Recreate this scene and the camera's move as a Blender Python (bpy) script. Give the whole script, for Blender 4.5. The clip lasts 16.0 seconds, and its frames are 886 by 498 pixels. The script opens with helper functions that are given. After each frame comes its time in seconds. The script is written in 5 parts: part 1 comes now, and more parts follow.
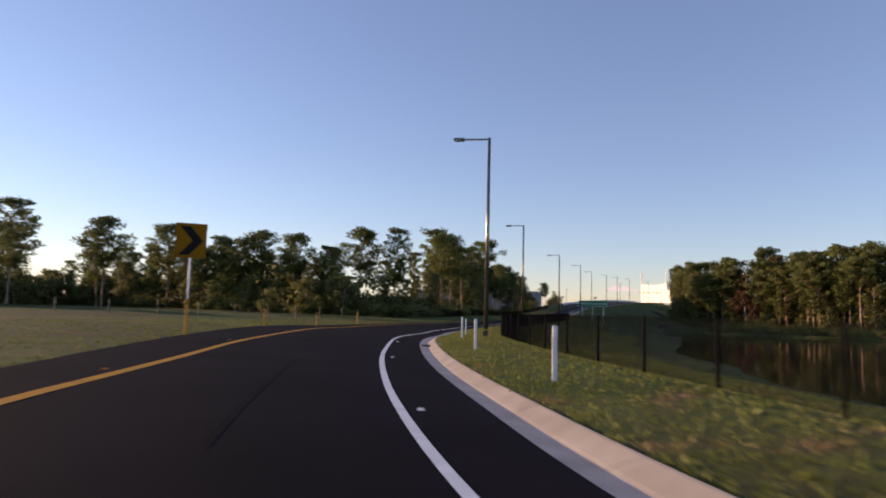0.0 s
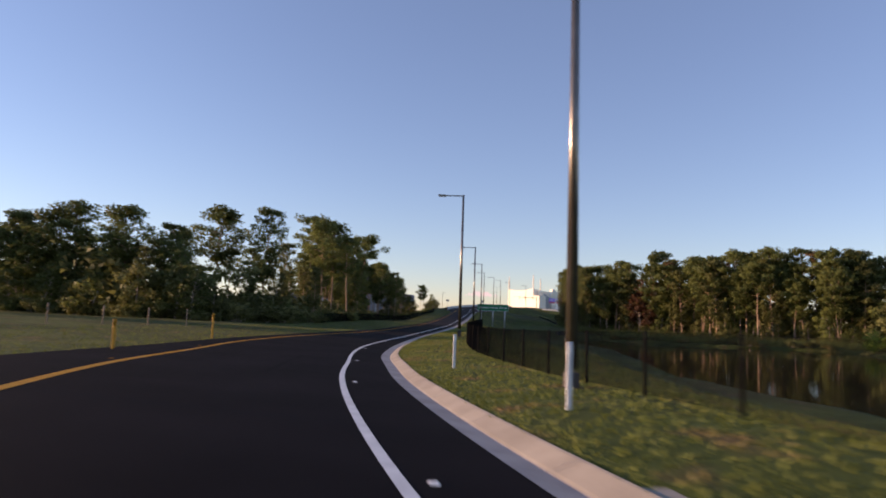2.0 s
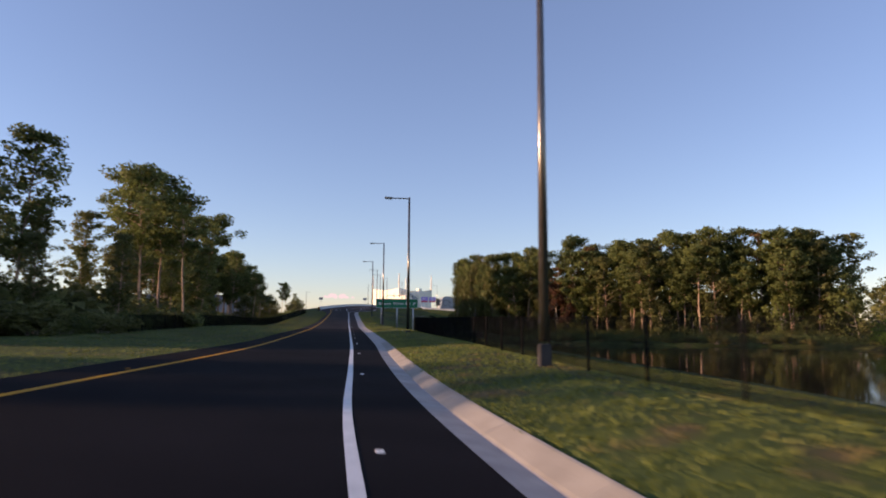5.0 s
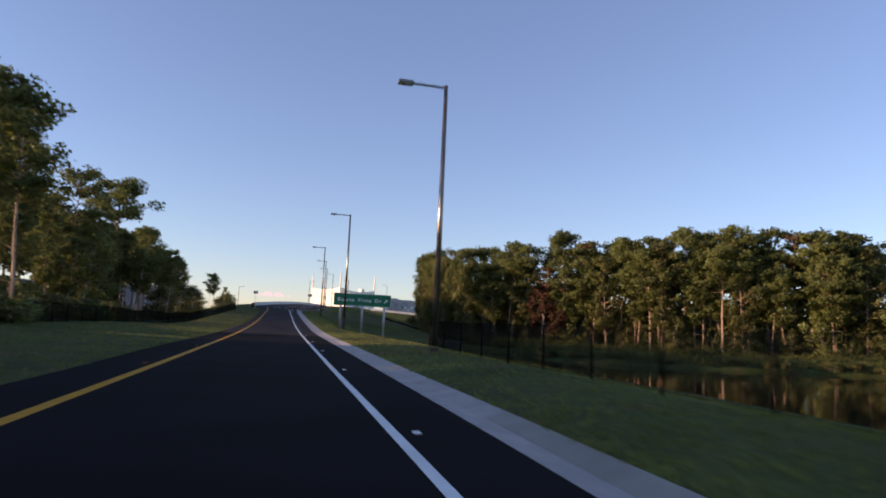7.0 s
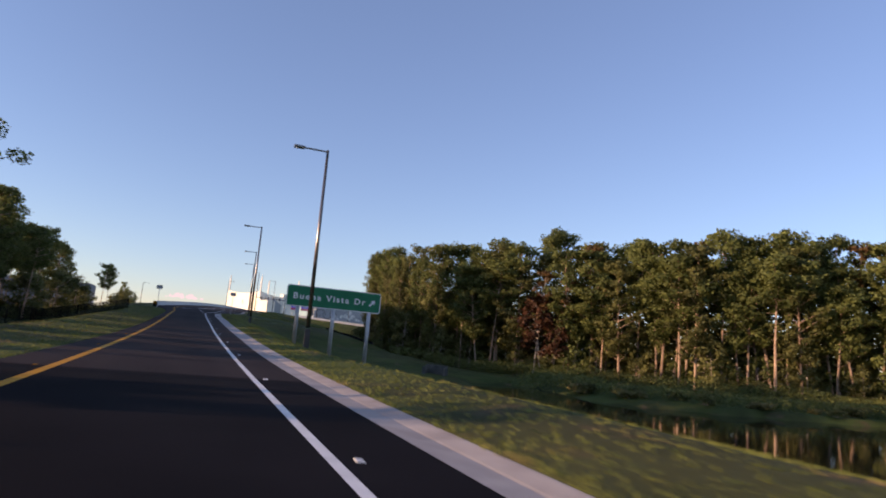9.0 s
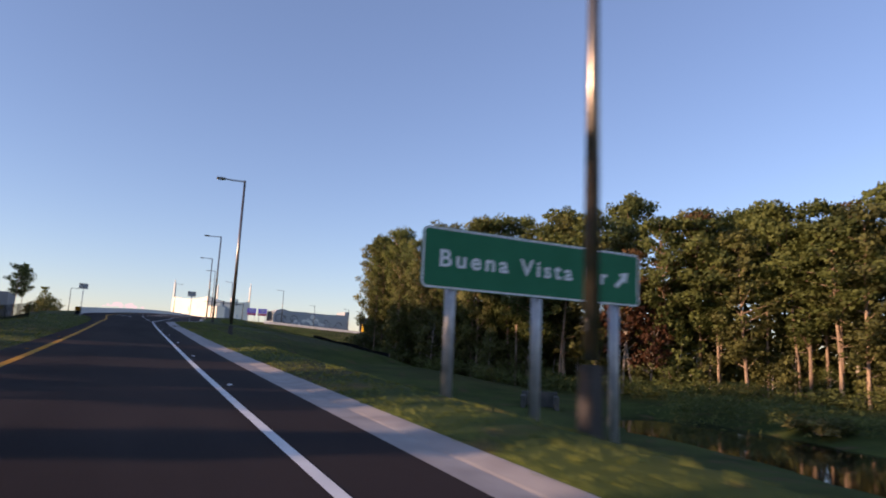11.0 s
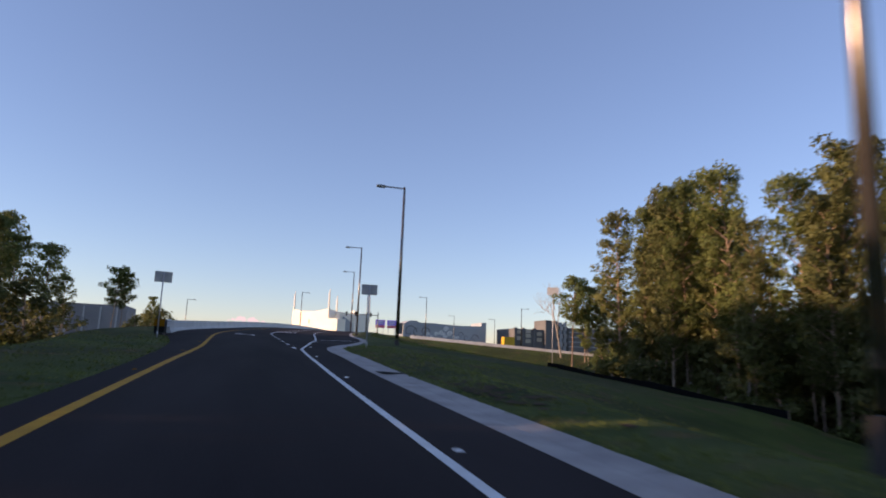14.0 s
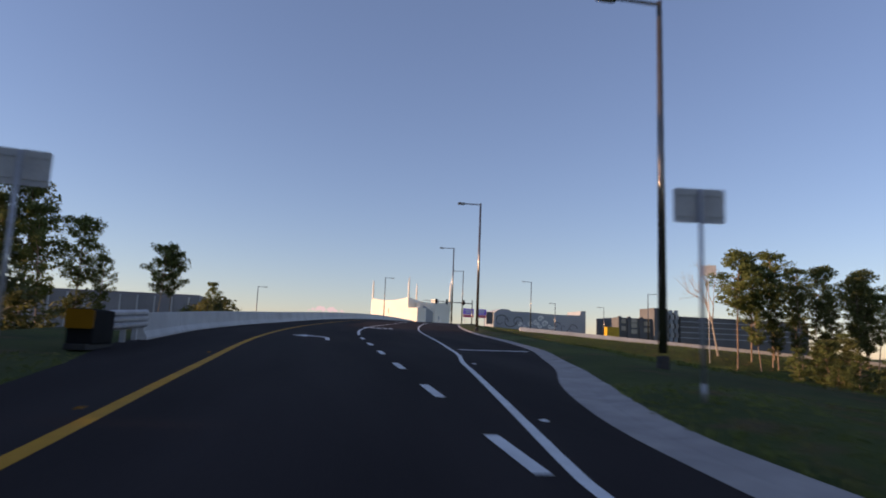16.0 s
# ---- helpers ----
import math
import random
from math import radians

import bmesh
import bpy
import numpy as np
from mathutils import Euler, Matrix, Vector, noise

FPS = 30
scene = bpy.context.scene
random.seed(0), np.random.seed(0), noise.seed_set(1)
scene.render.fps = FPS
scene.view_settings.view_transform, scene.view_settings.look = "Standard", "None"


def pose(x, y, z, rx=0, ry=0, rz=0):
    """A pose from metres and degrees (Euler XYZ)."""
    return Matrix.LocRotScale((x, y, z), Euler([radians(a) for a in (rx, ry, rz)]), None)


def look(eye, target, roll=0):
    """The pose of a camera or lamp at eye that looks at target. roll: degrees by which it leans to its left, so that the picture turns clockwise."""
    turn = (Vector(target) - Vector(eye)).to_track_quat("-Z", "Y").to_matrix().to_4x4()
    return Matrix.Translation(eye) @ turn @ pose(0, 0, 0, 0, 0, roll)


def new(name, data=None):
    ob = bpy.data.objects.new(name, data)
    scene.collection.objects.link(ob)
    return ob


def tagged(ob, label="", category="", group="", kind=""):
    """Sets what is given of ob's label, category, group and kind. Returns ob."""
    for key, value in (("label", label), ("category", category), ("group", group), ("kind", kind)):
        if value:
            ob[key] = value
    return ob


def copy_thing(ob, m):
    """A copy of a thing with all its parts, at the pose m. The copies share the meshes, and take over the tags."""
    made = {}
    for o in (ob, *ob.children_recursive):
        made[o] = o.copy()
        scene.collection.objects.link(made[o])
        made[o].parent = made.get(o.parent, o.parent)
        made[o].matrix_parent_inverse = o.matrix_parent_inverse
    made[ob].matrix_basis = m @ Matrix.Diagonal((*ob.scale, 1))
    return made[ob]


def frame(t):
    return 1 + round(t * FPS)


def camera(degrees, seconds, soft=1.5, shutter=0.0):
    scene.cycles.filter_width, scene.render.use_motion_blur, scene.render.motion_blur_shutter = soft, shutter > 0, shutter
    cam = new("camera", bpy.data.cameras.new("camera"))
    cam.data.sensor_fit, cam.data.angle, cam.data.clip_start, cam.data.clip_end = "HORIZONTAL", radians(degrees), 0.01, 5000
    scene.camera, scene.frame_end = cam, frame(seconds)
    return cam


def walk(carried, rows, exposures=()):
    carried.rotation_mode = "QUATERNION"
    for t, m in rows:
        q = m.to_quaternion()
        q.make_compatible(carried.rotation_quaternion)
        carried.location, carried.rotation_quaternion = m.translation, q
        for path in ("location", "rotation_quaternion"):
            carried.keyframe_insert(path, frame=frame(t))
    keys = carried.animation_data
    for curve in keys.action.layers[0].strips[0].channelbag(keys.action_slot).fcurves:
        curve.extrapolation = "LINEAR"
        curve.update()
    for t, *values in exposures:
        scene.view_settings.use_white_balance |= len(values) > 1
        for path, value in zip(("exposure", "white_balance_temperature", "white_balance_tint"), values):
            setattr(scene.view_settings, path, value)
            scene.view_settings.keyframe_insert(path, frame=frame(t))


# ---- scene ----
cam = camera(70.00, 16.0, 1.85, 0.45)
PATH = [
    (0, (1.165, -10.974, 1.352), (0.636, -9.055, 1.548), 1.50),
    (0.5, (-1.512, -5.836, 1.351), (-1.925, -3.891, 1.566), 2.07),
    (1, (-3.967, -0.401, 1.358), (-4.292, 1.562, 1.564), 2.15),
    (1.5, (-6.228, 5.222, 1.372), (-6.442, 7.199, 1.591), 2.45),
    (2, (-8.237, 11.057, 1.366), (-8.346, 13.042, 1.586), 1.97),
    (2.5, (-9.995, 16.945, 1.320), (-10.036, 18.935, 1.515), 1.57),
    (3, (-11.454, 22.931, 1.240), (-11.366, 24.918, 1.453), 1.61),
    (3.5, (-12.686, 29.040, 1.131), (-12.509, 31.020, 1.352), 1.43),
    (4, (-13.710, 35.254, 0.999), (-13.471, 37.226, 1.228), 1.03),
    (6.5, (-15.502, 68.675, 1.123), (-15.020, 70.601, 1.366), 1.42),
    (7, (-15.468, 75.819, 1.199), (-14.941, 77.732, 1.452), 2.54),
    (7.5, (-15.446, 83.020, 1.286), (-14.872, 84.918, 1.550), 3.18),
    (8, (-15.273, 90.242, 1.363), (-14.637, 92.121, 1.625), 4.20),
    (10.5, (-14.239, 129.012, 1.855), (-13.377, 130.781, 2.215), 3.09),
    (11, (-14.116, 136.580, 2.040), (-13.219, 138.339, 2.357), 2.62),
    (11.5, (-13.972, 144.244, 2.261), (-12.956, 145.936, 2.583), 2.15),
    (12, (-13.807, 151.876, 2.541), (-12.738, 153.536, 2.860), 2.38),
    (12.5, (-13.666, 159.470, 2.841), (-12.755, 161.221, 3.166), 2.89),
    (13, (-13.535, 166.915, 3.132), (-12.836, 168.762, 3.446), 2.94),
    (13.5, (-13.452, 174.319, 3.414), (-12.836, 176.191, 3.754), 2.36),
    (14, (-13.310, 181.649, 3.702), (-12.718, 183.530, 4.036), 2.28),
    (14.5, (-13.159, 188.822, 4.003), (-12.609, 190.719, 4.318), 1.91),
    (15, (-12.901, 195.733, 4.312), (-12.453, 197.656, 4.632), 1.71),
    (15.5, (-12.763, 202.493, 4.615), (-12.381, 204.432, 4.923), 2.00),
    (16, (-12.522, 209.128, 4.902), (-12.152, 211.072, 5.192), 2.29),
]
walk(cam, [(t, look(eye, target, roll)) for t, eye, target, roll in PATH], [(0.0, 0.85, 8400, 38), (4.0, 0.9, 8300, 38), (8.0, 0.95, 8050, 37), (12.0, 0.95, 8000, 37), (14.5, 0.85, 8050, 37), (16.0, 0.6, 8300, 37)])

# ---- world, sun, exposure ----
SUN_EL, SUN_AZ = 9.8, 87.0      # degrees up; degrees from +y towards -x
world = bpy.data.worlds.new("sky")
scene.world = world
world.use_nodes = True
wn, wl = world.node_tree.nodes, world.node_tree.links
wn.clear()
sky = wn.new("ShaderNodeTexSky")
sky.sky_type, sky.sun_disc = "NISHITA", False
sky.sun_elevation, sky.sun_rotation = radians(SUN_EL), radians(-SUN_AZ)
sky.air_density, sky.dust_density, sky.ozone_density = 1.0, 0.1, 4.0
bg, wout = wn.new("ShaderNodeBackground"), wn.new("ShaderNodeOutputWorld")
bg.inputs["Strength"].default_value = 0.147
haze = wn.new("ShaderNodeMix")
haze.data_type = "RGBA"
haze.inputs[0].default_value = 0.17
haze.inputs[7].default_value = (0.86, 1.68, 2.9, 1)
wl.new(sky.outputs["Color"], haze.inputs[6])
wl.new(haze.outputs[2], bg.inputs["Color"])
wl.new(bg.outputs["Background"], wout.inputs["Surface"])

sun = new("sun", bpy.data.lights.new("sun", "SUN"))
sun.data.energy, sun.data.angle, sun.data.color = 3.5, radians(0.55), (1.0, 0.82, 0.58)
a, e = radians(SUN_AZ), radians(SUN_EL)
sun_way = Vector((-math.sin(a) * math.cos(e), math.cos(a) * math.cos(e), math.sin(e)))
sun.matrix_world = look(sun_way * 200, (0, 0, 0))


# ---- materials ----
def material(name, dark, light, scale=4.0, rough=0.8, fine=60.0, bump=0.2, metal=0.0, spec=0.4, island=0.0, per_object=0.0, stretch=(1, 1, 1), bump_dist=0.01):
    """Two colours mixed by a coarse and a fine noise, with fine relief."""
    m = bpy.data.materials.new(name)
    m.use_nodes = True
    n, l = m.node_tree.nodes, m.node_tree.links
    b = n["Principled BSDF"]
    co = n.new("ShaderNodeTexCoord")
    mp = n.new("ShaderNodeMapping")
    mp.inputs["Scale"].default_value = stretch
    l.new(co.outputs["Object"], mp.inputs["Vector"])
    big, small = n.new("ShaderNodeTexNoise"), n.new("ShaderNodeTexNoise")
    big.inputs["Scale"].default_value, small.inputs["Scale"].default_value = scale, fine
    big.inputs["Detail"].default_value, small.inputs["Detail"].default_value = 5, 3
    for t in (big, small):
        l.new(mp.outputs["Vector"], t.inputs["Vector"])
    mix = n.new("ShaderNodeMath")
    mix.operation = "ADD"
    half = n.new("ShaderNodeMath")
    half.operation = "MULTIPLY"
    half.inputs[1].default_value = 0.45
    l.new(small.outputs["Fac"], half.inputs[0])
    l.new(big.outputs["Fac"], mix.inputs[0])
    l.new(half.outputs[0], mix.inputs[1])
    last = mix.outputs[0]
    info = None
    for amount, node, out in ((island, "ShaderNodeNewGeometry", "Random Per Island"), (per_object, "ShaderNodeObjectInfo", "Random")):
        if amount:
            info = n.new(node)
            mul = n.new("ShaderNodeMath")
            mul.operation = "MULTIPLY_ADD"
            mul.inputs[1].default_value, mul.inputs[2].default_value = amount, -amount / 2
            l.new(info.outputs[out], mul.inputs[0])
            add = n.new("ShaderNodeMath")
            add.operation = "ADD"
            l.new(last, add.inputs[0])
            l.new(mul.outputs[0], add.inputs[1])
            last = add.outputs[0]
    ramp = n.new("ShaderNodeValToRGB")
    ramp.color_ramp.elements[0].position, ramp.color_ramp.elements[1].position = 0.45, 1.0
    ramp.color_ramp.elements[0].color, ramp.color_ramp.elements[1].color = (*dark, 1), (*light, 1)
    l.new(last, ramp.inputs["Fac"])
    l.new(ramp.outputs["Color"], b.inputs["Base Color"])
    b.inputs["Roughness"].default_value, b.inputs["Metallic"].default_value = rough, metal
    b.inputs["Specular IOR Level"].default_value = spec
    if bump:
        bp = n.new("ShaderNodeBump")
        bp.inputs["Strength"].default_value, bp.inputs["Distance"].default_value = bump, bump_dist
        l.new(small.outputs["Fac"], bp.inputs["Height"])
        l.new(bp.outputs["Normal"], b.inputs["Normal"])
    return m


def leaf_material(name, dark, light, see_through=0.3):
    """Leaves: matt, partly lit through, each leaf a little different."""
    m = material(name, dark, light, 0.35, 0.65, 3.0, 0, 0, 0.25, 0.34, 0.34)
    n, l = m.node_tree.nodes, m.node_tree.links
    b, out = n["Principled BSDF"], n["Material Output"]
    tr, mx = n.new("ShaderNodeBsdfTranslucent"), n.new("ShaderNodeMixShader")
    mx.inputs["Fac"].default_value = see_through
    l.new(b.inputs["Base Color"].links[0].from_socket, tr.inputs["Color"])
    l.new(b.outputs["BSDF"], mx.inputs[1])
    l.new(tr.outputs["BSDF"], mx.inputs[2])
    l.new(mx.outputs["Shader"], out.inputs["Surface"])
    return m


ASPHALT = material("asphalt", (0.0074, 0.0064, 0.0074), (0.0158, 0.0138, 0.0157), 0.35, 0.9, 140.0, 0.35, 0, 0.03)
OLD_ASPHALT = material("worn asphalt", (0.0235, 0.0182, 0.0185), (0.051, 0.040, 0.0395), 0.5, 0.9, 110.0, 0.35, 0, 0.04, stretch=(1.0, 0.12, 1.0))
CONCRETE = material("concrete", (0.21, 0.185, 0.16), (0.345, 0.31, 0.27), 1.2, 0.85, 40.0, 0.2)
GUTTER = material("gutter concrete", (0.27, 0.236, 0.222), (0.44, 0.39, 0.36), 1.5, 0.85, 40.0, 0.2)
PARAPET = material("parapet concrete", (0.48, 0.47, 0.45), (0.66, 0.65, 0.62), 0.8, 0.85, 25.0, 0.15)
WHITE_LINE = material("white road paint", (0.55, 0.55, 0.54), (0.80, 0.80, 0.79), 3.0, 0.6, 60.0, 0.1)
YELLOW_LINE = material("yellow road paint", (0.46, 0.19, 0.008), (0.66, 0.29, 0.012), 3.0, 0.7, 60.0, 0.1, 0, 0.15)
GRASS = material("mown grass", (0.023, 0.040, 0.008), (0.090, 0.117, 0.027), 0.28, 0.95, 20.0, 0.9, 0, 0.15, bump_dist=0.055)
BLADE = leaf_material("grass blades", (0.075, 0.105, 0.02), (0.22, 0.245, 0.062), 0.30)
WATER = material("pond water", (0.010, 0.010, 0.007), (0.018, 0.016, 0.010), 0.05, 0.06, 1.2, 0.05, 0, 0.5, bump_dist=0.03)
BARK = material("pine bark", (0.13, 0.085, 0.058), (0.46, 0.32, 0.225), 1.2, 0.95, 9.0, 0.7, 0, 0.2, 0, 0.3, (3, 3, 0.6), 0.03)
GREY_BARK = material("grey bark", (0.16, 0.13, 0.11), (0.42, 0.36, 0.30), 1.2, 0.95, 9.0, 0.6, 0, 0.2, 0, 0.3, (3, 3, 0.6), 0.03)
PINE = leaf_material("pine needles", (0.066, 0.085, 0.026), (0.178, 0.208, 0.062), 0.42)
OAK = leaf_material("broad leaves", (0.070, 0.078, 0.026), (0.184, 0.186, 0.062), 0.36)
BRIGHT = leaf_material("bright bush leaves", (0.05, 0.11, 0.015), (0.13, 0.22, 0.03), 0.35)
RED_LEAF = leaf_material("red maple leaves", (0.06, 0.026, 0.013), (0.15, 0.062, 0.03), 0.35)
BROWN_LEAF = leaf_material("rusty cypress leaves", (0.08, 0.045, 0.018), (0.20, 0.12, 0.05), 0.3)
REED = leaf_material("reeds", (0.09, 0.09, 0.025), (0.26, 0.22, 0.08), 0.3)
BRONZE = material("bronze lamp paint", (0.17, 0.145, 0.125), (0.25, 0.22, 0.19), 2.0, 0.27, 30.0, 0.03, 0.8, 0.6)
LAMP_BASE = material("dull bronze paint", (0.045, 0.038, 0.036), (0.08, 0.068, 0.064), 2.0, 0.6, 30.0, 0.05, 0.0, 0.3)
STEEL = material("galvanised steel", (0.36, 0.36, 0.37), (0.58, 0.58, 0.58), 3.0, 0.5, 40.0, 0.05, 0.5, 0.5)
ALU = material("aluminium sheet", (0.34, 0.33, 0.32), (0.50, 0.49, 0.47), 2.0, 0.5, 20.0, 0.03, 0.4, 0.5)
GREEN_SIGN = material("green sign sheeting", (0.0, 0.17, 0.085), (0.002, 0.22, 0.115), 1.0, 0.6, 30.0, 0.0, 0, 0.06)
WHITE_SHEET = material("white sign sheeting", (0.78, 0.79, 0.78), (0.88, 0.89, 0.88), 1.0, 0.45, 30.0, 0.0)
YELLOW_SHEET = material("yellow sign sheeting", (0.24, 0.092, 0.004), (0.33, 0.13, 0.006), 1.0, 0.6, 30.0, 0.0, 0, 0.08)
BLACK_SHEET = material("black sign sheeting", (0.010, 0.010, 0.010), (0.018, 0.018, 0.018), 1.0, 0.8, 30.0, 0.0, 0, 0.08)
POST_WHITE = material("white plastic", (0.66, 0.66, 0.66), (0.82, 0.82, 0.82), 2.0, 0.5, 20.0, 0.02)
POST_ORANGE = material("orange plastic", (0.62, 0.24, 0.015), (0.80, 0.34, 0.03), 2.0, 0.5, 20.0, 0.02)
FENCE_BLACK = material("black vinyl coating", (0.005, 0.005, 0.005), (0.010, 0.010, 0.010), 2.0, 0.95, 20.0, 0.0, 0, 0.05)
OUTFALL_CONCRETE = material("dark outfall concrete", (0.05, 0.05, 0.042), (0.13, 0.125, 0.11), 1.5, 0.9, 20.0, 0.3)
IRON = material("cast iron", (0.015, 0.015, 0.015), (0.04, 0.038, 0.035), 3.0, 0.7, 30.0, 0.2)


# dry brown patches in the grass
def dry_patches(mat, scale, lo, hi, most, colour):
    n, l = mat.node_tree.nodes, mat.node_tree.links
    dry, share, blend_ = n.new("ShaderNodeTexNoise"), n.new("ShaderNodeMapRange"), n.new("ShaderNodeMix")
    dry.inputs["Scale"].default_value, dry.inputs["Detail"].default_value = scale, 6
    share.inputs["From Min"].default_value, share.inputs["From Max"].default_value = lo, hi
    share.inputs["To Max"].default_value = most
    blend_.data_type = "RGBA"
    blend_.inputs[7].default_value = (*colour, 1)
    l.new([q for q in n if q.type == "TEX_COORD"][0].outputs["Object"], dry.inputs["Vector"])
    l.new(dry.outputs["Fac"], share.inputs["Value"])
    l.new(share.outputs["Result"], blend_.inputs[0])
    source = n["Principled BSDF"].inputs["Base Color"].links[0].from_socket
    targets = [k.to_socket for k in source.links]
    l.new(source, blend_.inputs[6])
    for socket in targets:
        l.new(blend_.outputs[2], socket)


dry_patches(GRASS, 0.06, 0.46, 0.66, 0.5, (0.060, 0.043, 0.022))
dry_patches(GRASS, 0.7, 0.57, 0.70, 0.7, (0.12, 0.075, 0.04))
dry_patches(BLADE, 0.7, 0.55, 0.68, 0.85, (0.27, 0.175, 0.085))

# wind ruffles the pond in long patches
n, l = WATER.node_tree.nodes, WATER.node_tree.links
patch, spread_ = n.new("ShaderNodeTexNoise"), n.new("ShaderNodeMapping")
spread_.inputs["Scale"].default_value = (0.035, 0.012, 1.0)
spread_.inputs["Rotation"].default_value = (0, 0, radians(-40))
patch.inputs["Scale"].default_value = 1.0
gate = n.new("ShaderNodeMapRange")
gate.inputs["From Min"].default_value, gate.inputs["From Max"].default_value = 0.52, 0.66
gate.inputs["To Min"].default_value, gate.inputs["To Max"].default_value = 0.03, 0.16
l.new([q for q in n if q.type == "TEX_COORD"][0].outputs["Object"], spread_.inputs["Vector"])
l.new(spread_.outputs["Vector"], patch.inputs["Vector"])
l.new(patch.outputs["Fac"], gate.inputs["Value"])
l.new(gate.outputs["Result"], [q for q in n if q.type == "BUMP"][0].inputs["Strength"])


# ---- small builders ----
def part(name, bm, mat, parent=None, label=""):
    me = bpy.data.meshes.new(name)
    bm.normal_update()
    bm.to_mesh(me)
    bm.free()
    me.materials.append(mat)
    ob = new(name, me)
    if parent is not None:
        ob.parent = parent
    if label:
        ob["label"] = label
    return ob


def mesh_part(name, verts, faces, mat, parent=None, label="", smooth=False):
    me = bpy.data.meshes.new(name)
    me.from_pydata(verts, [], faces)
    me.update()
    if smooth:
        me.polygons.foreach_set("use_smooth", [True] * len(me.polygons))
    me.materials.append(mat)
    ob = new(name, me)
    if parent is not None:
        ob.parent = parent
    if label:
        ob["label"] = label
    return ob


def add_box(bm, size, at, bevel=0.0, turn=None):
    """A box of that size with its centre there, its edges rounded."""
    made = bmesh.ops.create_cube(bm, size=1.0)["verts"]
    bmesh.ops.scale(bm, vec=size, verts=made)
    if bevel:
        edges = list({ed for v in made for ed in v.link_edges})
        made = bmesh.ops.bevel(bm, geom=edges, offset=bevel, segments=2, affect="EDGES", profile=0.5)["verts"]
        made = list({v for v in made})
    if turn is not None:
        bmesh.ops.rotate(bm, cent=(0, 0, 0), matrix=turn, verts=made)
    bmesh.ops.translate(bm, vec=at, verts=made)
    return made


def add_tube(bm, a, b, ra, rb, sides=10):
    """A tapered round bar from a to b."""
    a, b = Vector(a), Vector(b)
    way = b - a
    made = bmesh.ops.create_cone(bm, cap_ends=True, segments=sides, radius1=ra, radius2=rb, depth=way.length)["verts"]
    m = Matrix.Translation((a + b) / 2) @ way.to_track_quat("Z", "Y").to_matrix().to_4x4()
    bmesh.ops.transform(bm, matrix=m, verts=made)
    return made


def box(name, size, at, mat, parent=None, bevel=0.0, label="", turn=None):
    bm = bmesh.new()
    add_box(bm, size, at, bevel, turn)
    return part(name, bm, mat, parent, label)


def tube(name, a, b, ra, rb, mat, parent=None, sides=10, label=""):
    bm = bmesh.new()
    add_tube(bm, a, b, ra, rb, sides)
    ob = part(name, bm, mat, parent, label)
    ob.data.polygons.foreach_set("use_smooth", [len(p.vertices) == 4 for p in ob.data.polygons])
    return ob


def thing(name, m, label, category, group="", kind=""):
    ob = new(name)
    ob.empty_display_size = 0.3
    ob.matrix_world = m
    return tagged(ob, label, category, group, kind)


def curve(*knots):
    """A smooth line through knots of (y, x)."""
    ys, xs = np.array([k[0] for k in knots], float), np.array([k[1] for k in knots], float)
    slope = np.gradient(xs, ys)

    def at(y):
        y = float(min(max(y, ys[0]), ys[-1]))
        i = int(min(max(np.searchsorted(ys, y) - 1, 0), len(ys) - 2))
        h = ys[i + 1] - ys[i]
        t = (y - ys[i]) / h
        return float((2 * t**3 - 3 * t**2 + 1) * xs[i] + (t**3 - 2 * t**2 + t) * h * slope[i] + (3 * t**2 - 2 * t**3) * xs[i + 1] + (t**3 - t**2) * h * slope[i + 1])
    return at


def smooth_step(a, b, v):
    t = min(max((v - a) / (b - a), 0.0), 1.0)
    return t * t * (3 - 2 * t)


# ---- the plan: lines along the road, as x over y ----
WHITE = curve((-60, 40), (-40, 23.5), (-30, 15.9), (-20, 8.88), (-12, 3.57), (-6, -0), (-1.4, -2.21), (2.6, -3.89), (8.6, -6.16), (13, -7.62), (18.8, -9.46), (28.4, -11.82), (34.8, -12.94), (41, -13.96),
              (47, -14.57), (56, -14.73), (66, -14.41), (77, -14.02), (96, -13.5), (111, -13.09), (135, -12.5), (147, -12.21), (172, -11.51), (186, -11.15), (202, -10.72), (213, -10.3), (214.26, -10.23), (215.54, -10.05),
              (217.2, -9.8), (220.02, -9.38), (224.21, -8.77), (227.77, -8.26), (230.2, -7.8), (236, -7.1), (261, -4.4), (300, 3), (340, 13.5), (380, 27), (460, 60))
YELLOW = curve((-60, 29), (-40, 15.5), (-30, 8.8), (-20, 2.6), (-12, -2), (-5.3, -5.35), (-2.1, -6.7), (1, -8), (7.2, -10.65), (12.7, -12.6), (17.9, -14.3), (26, -16.75), (34.2, -18.5), (40.9, -19.65),
               (46, -20.02), (52.8, -20.15), (62, -19.65), (68, -19.15), (77, -18.5), (91, -18), (105, -17.6), (126, -17.02), (145, -16.46), (177, -15.71), (202, -15.15), (212, -14.86), (222, -14.95), (236, -14.99),
               (252, -14), (280, -9.8), (300, -5.6), (340, 4.5), (380, 17), (460, 49))
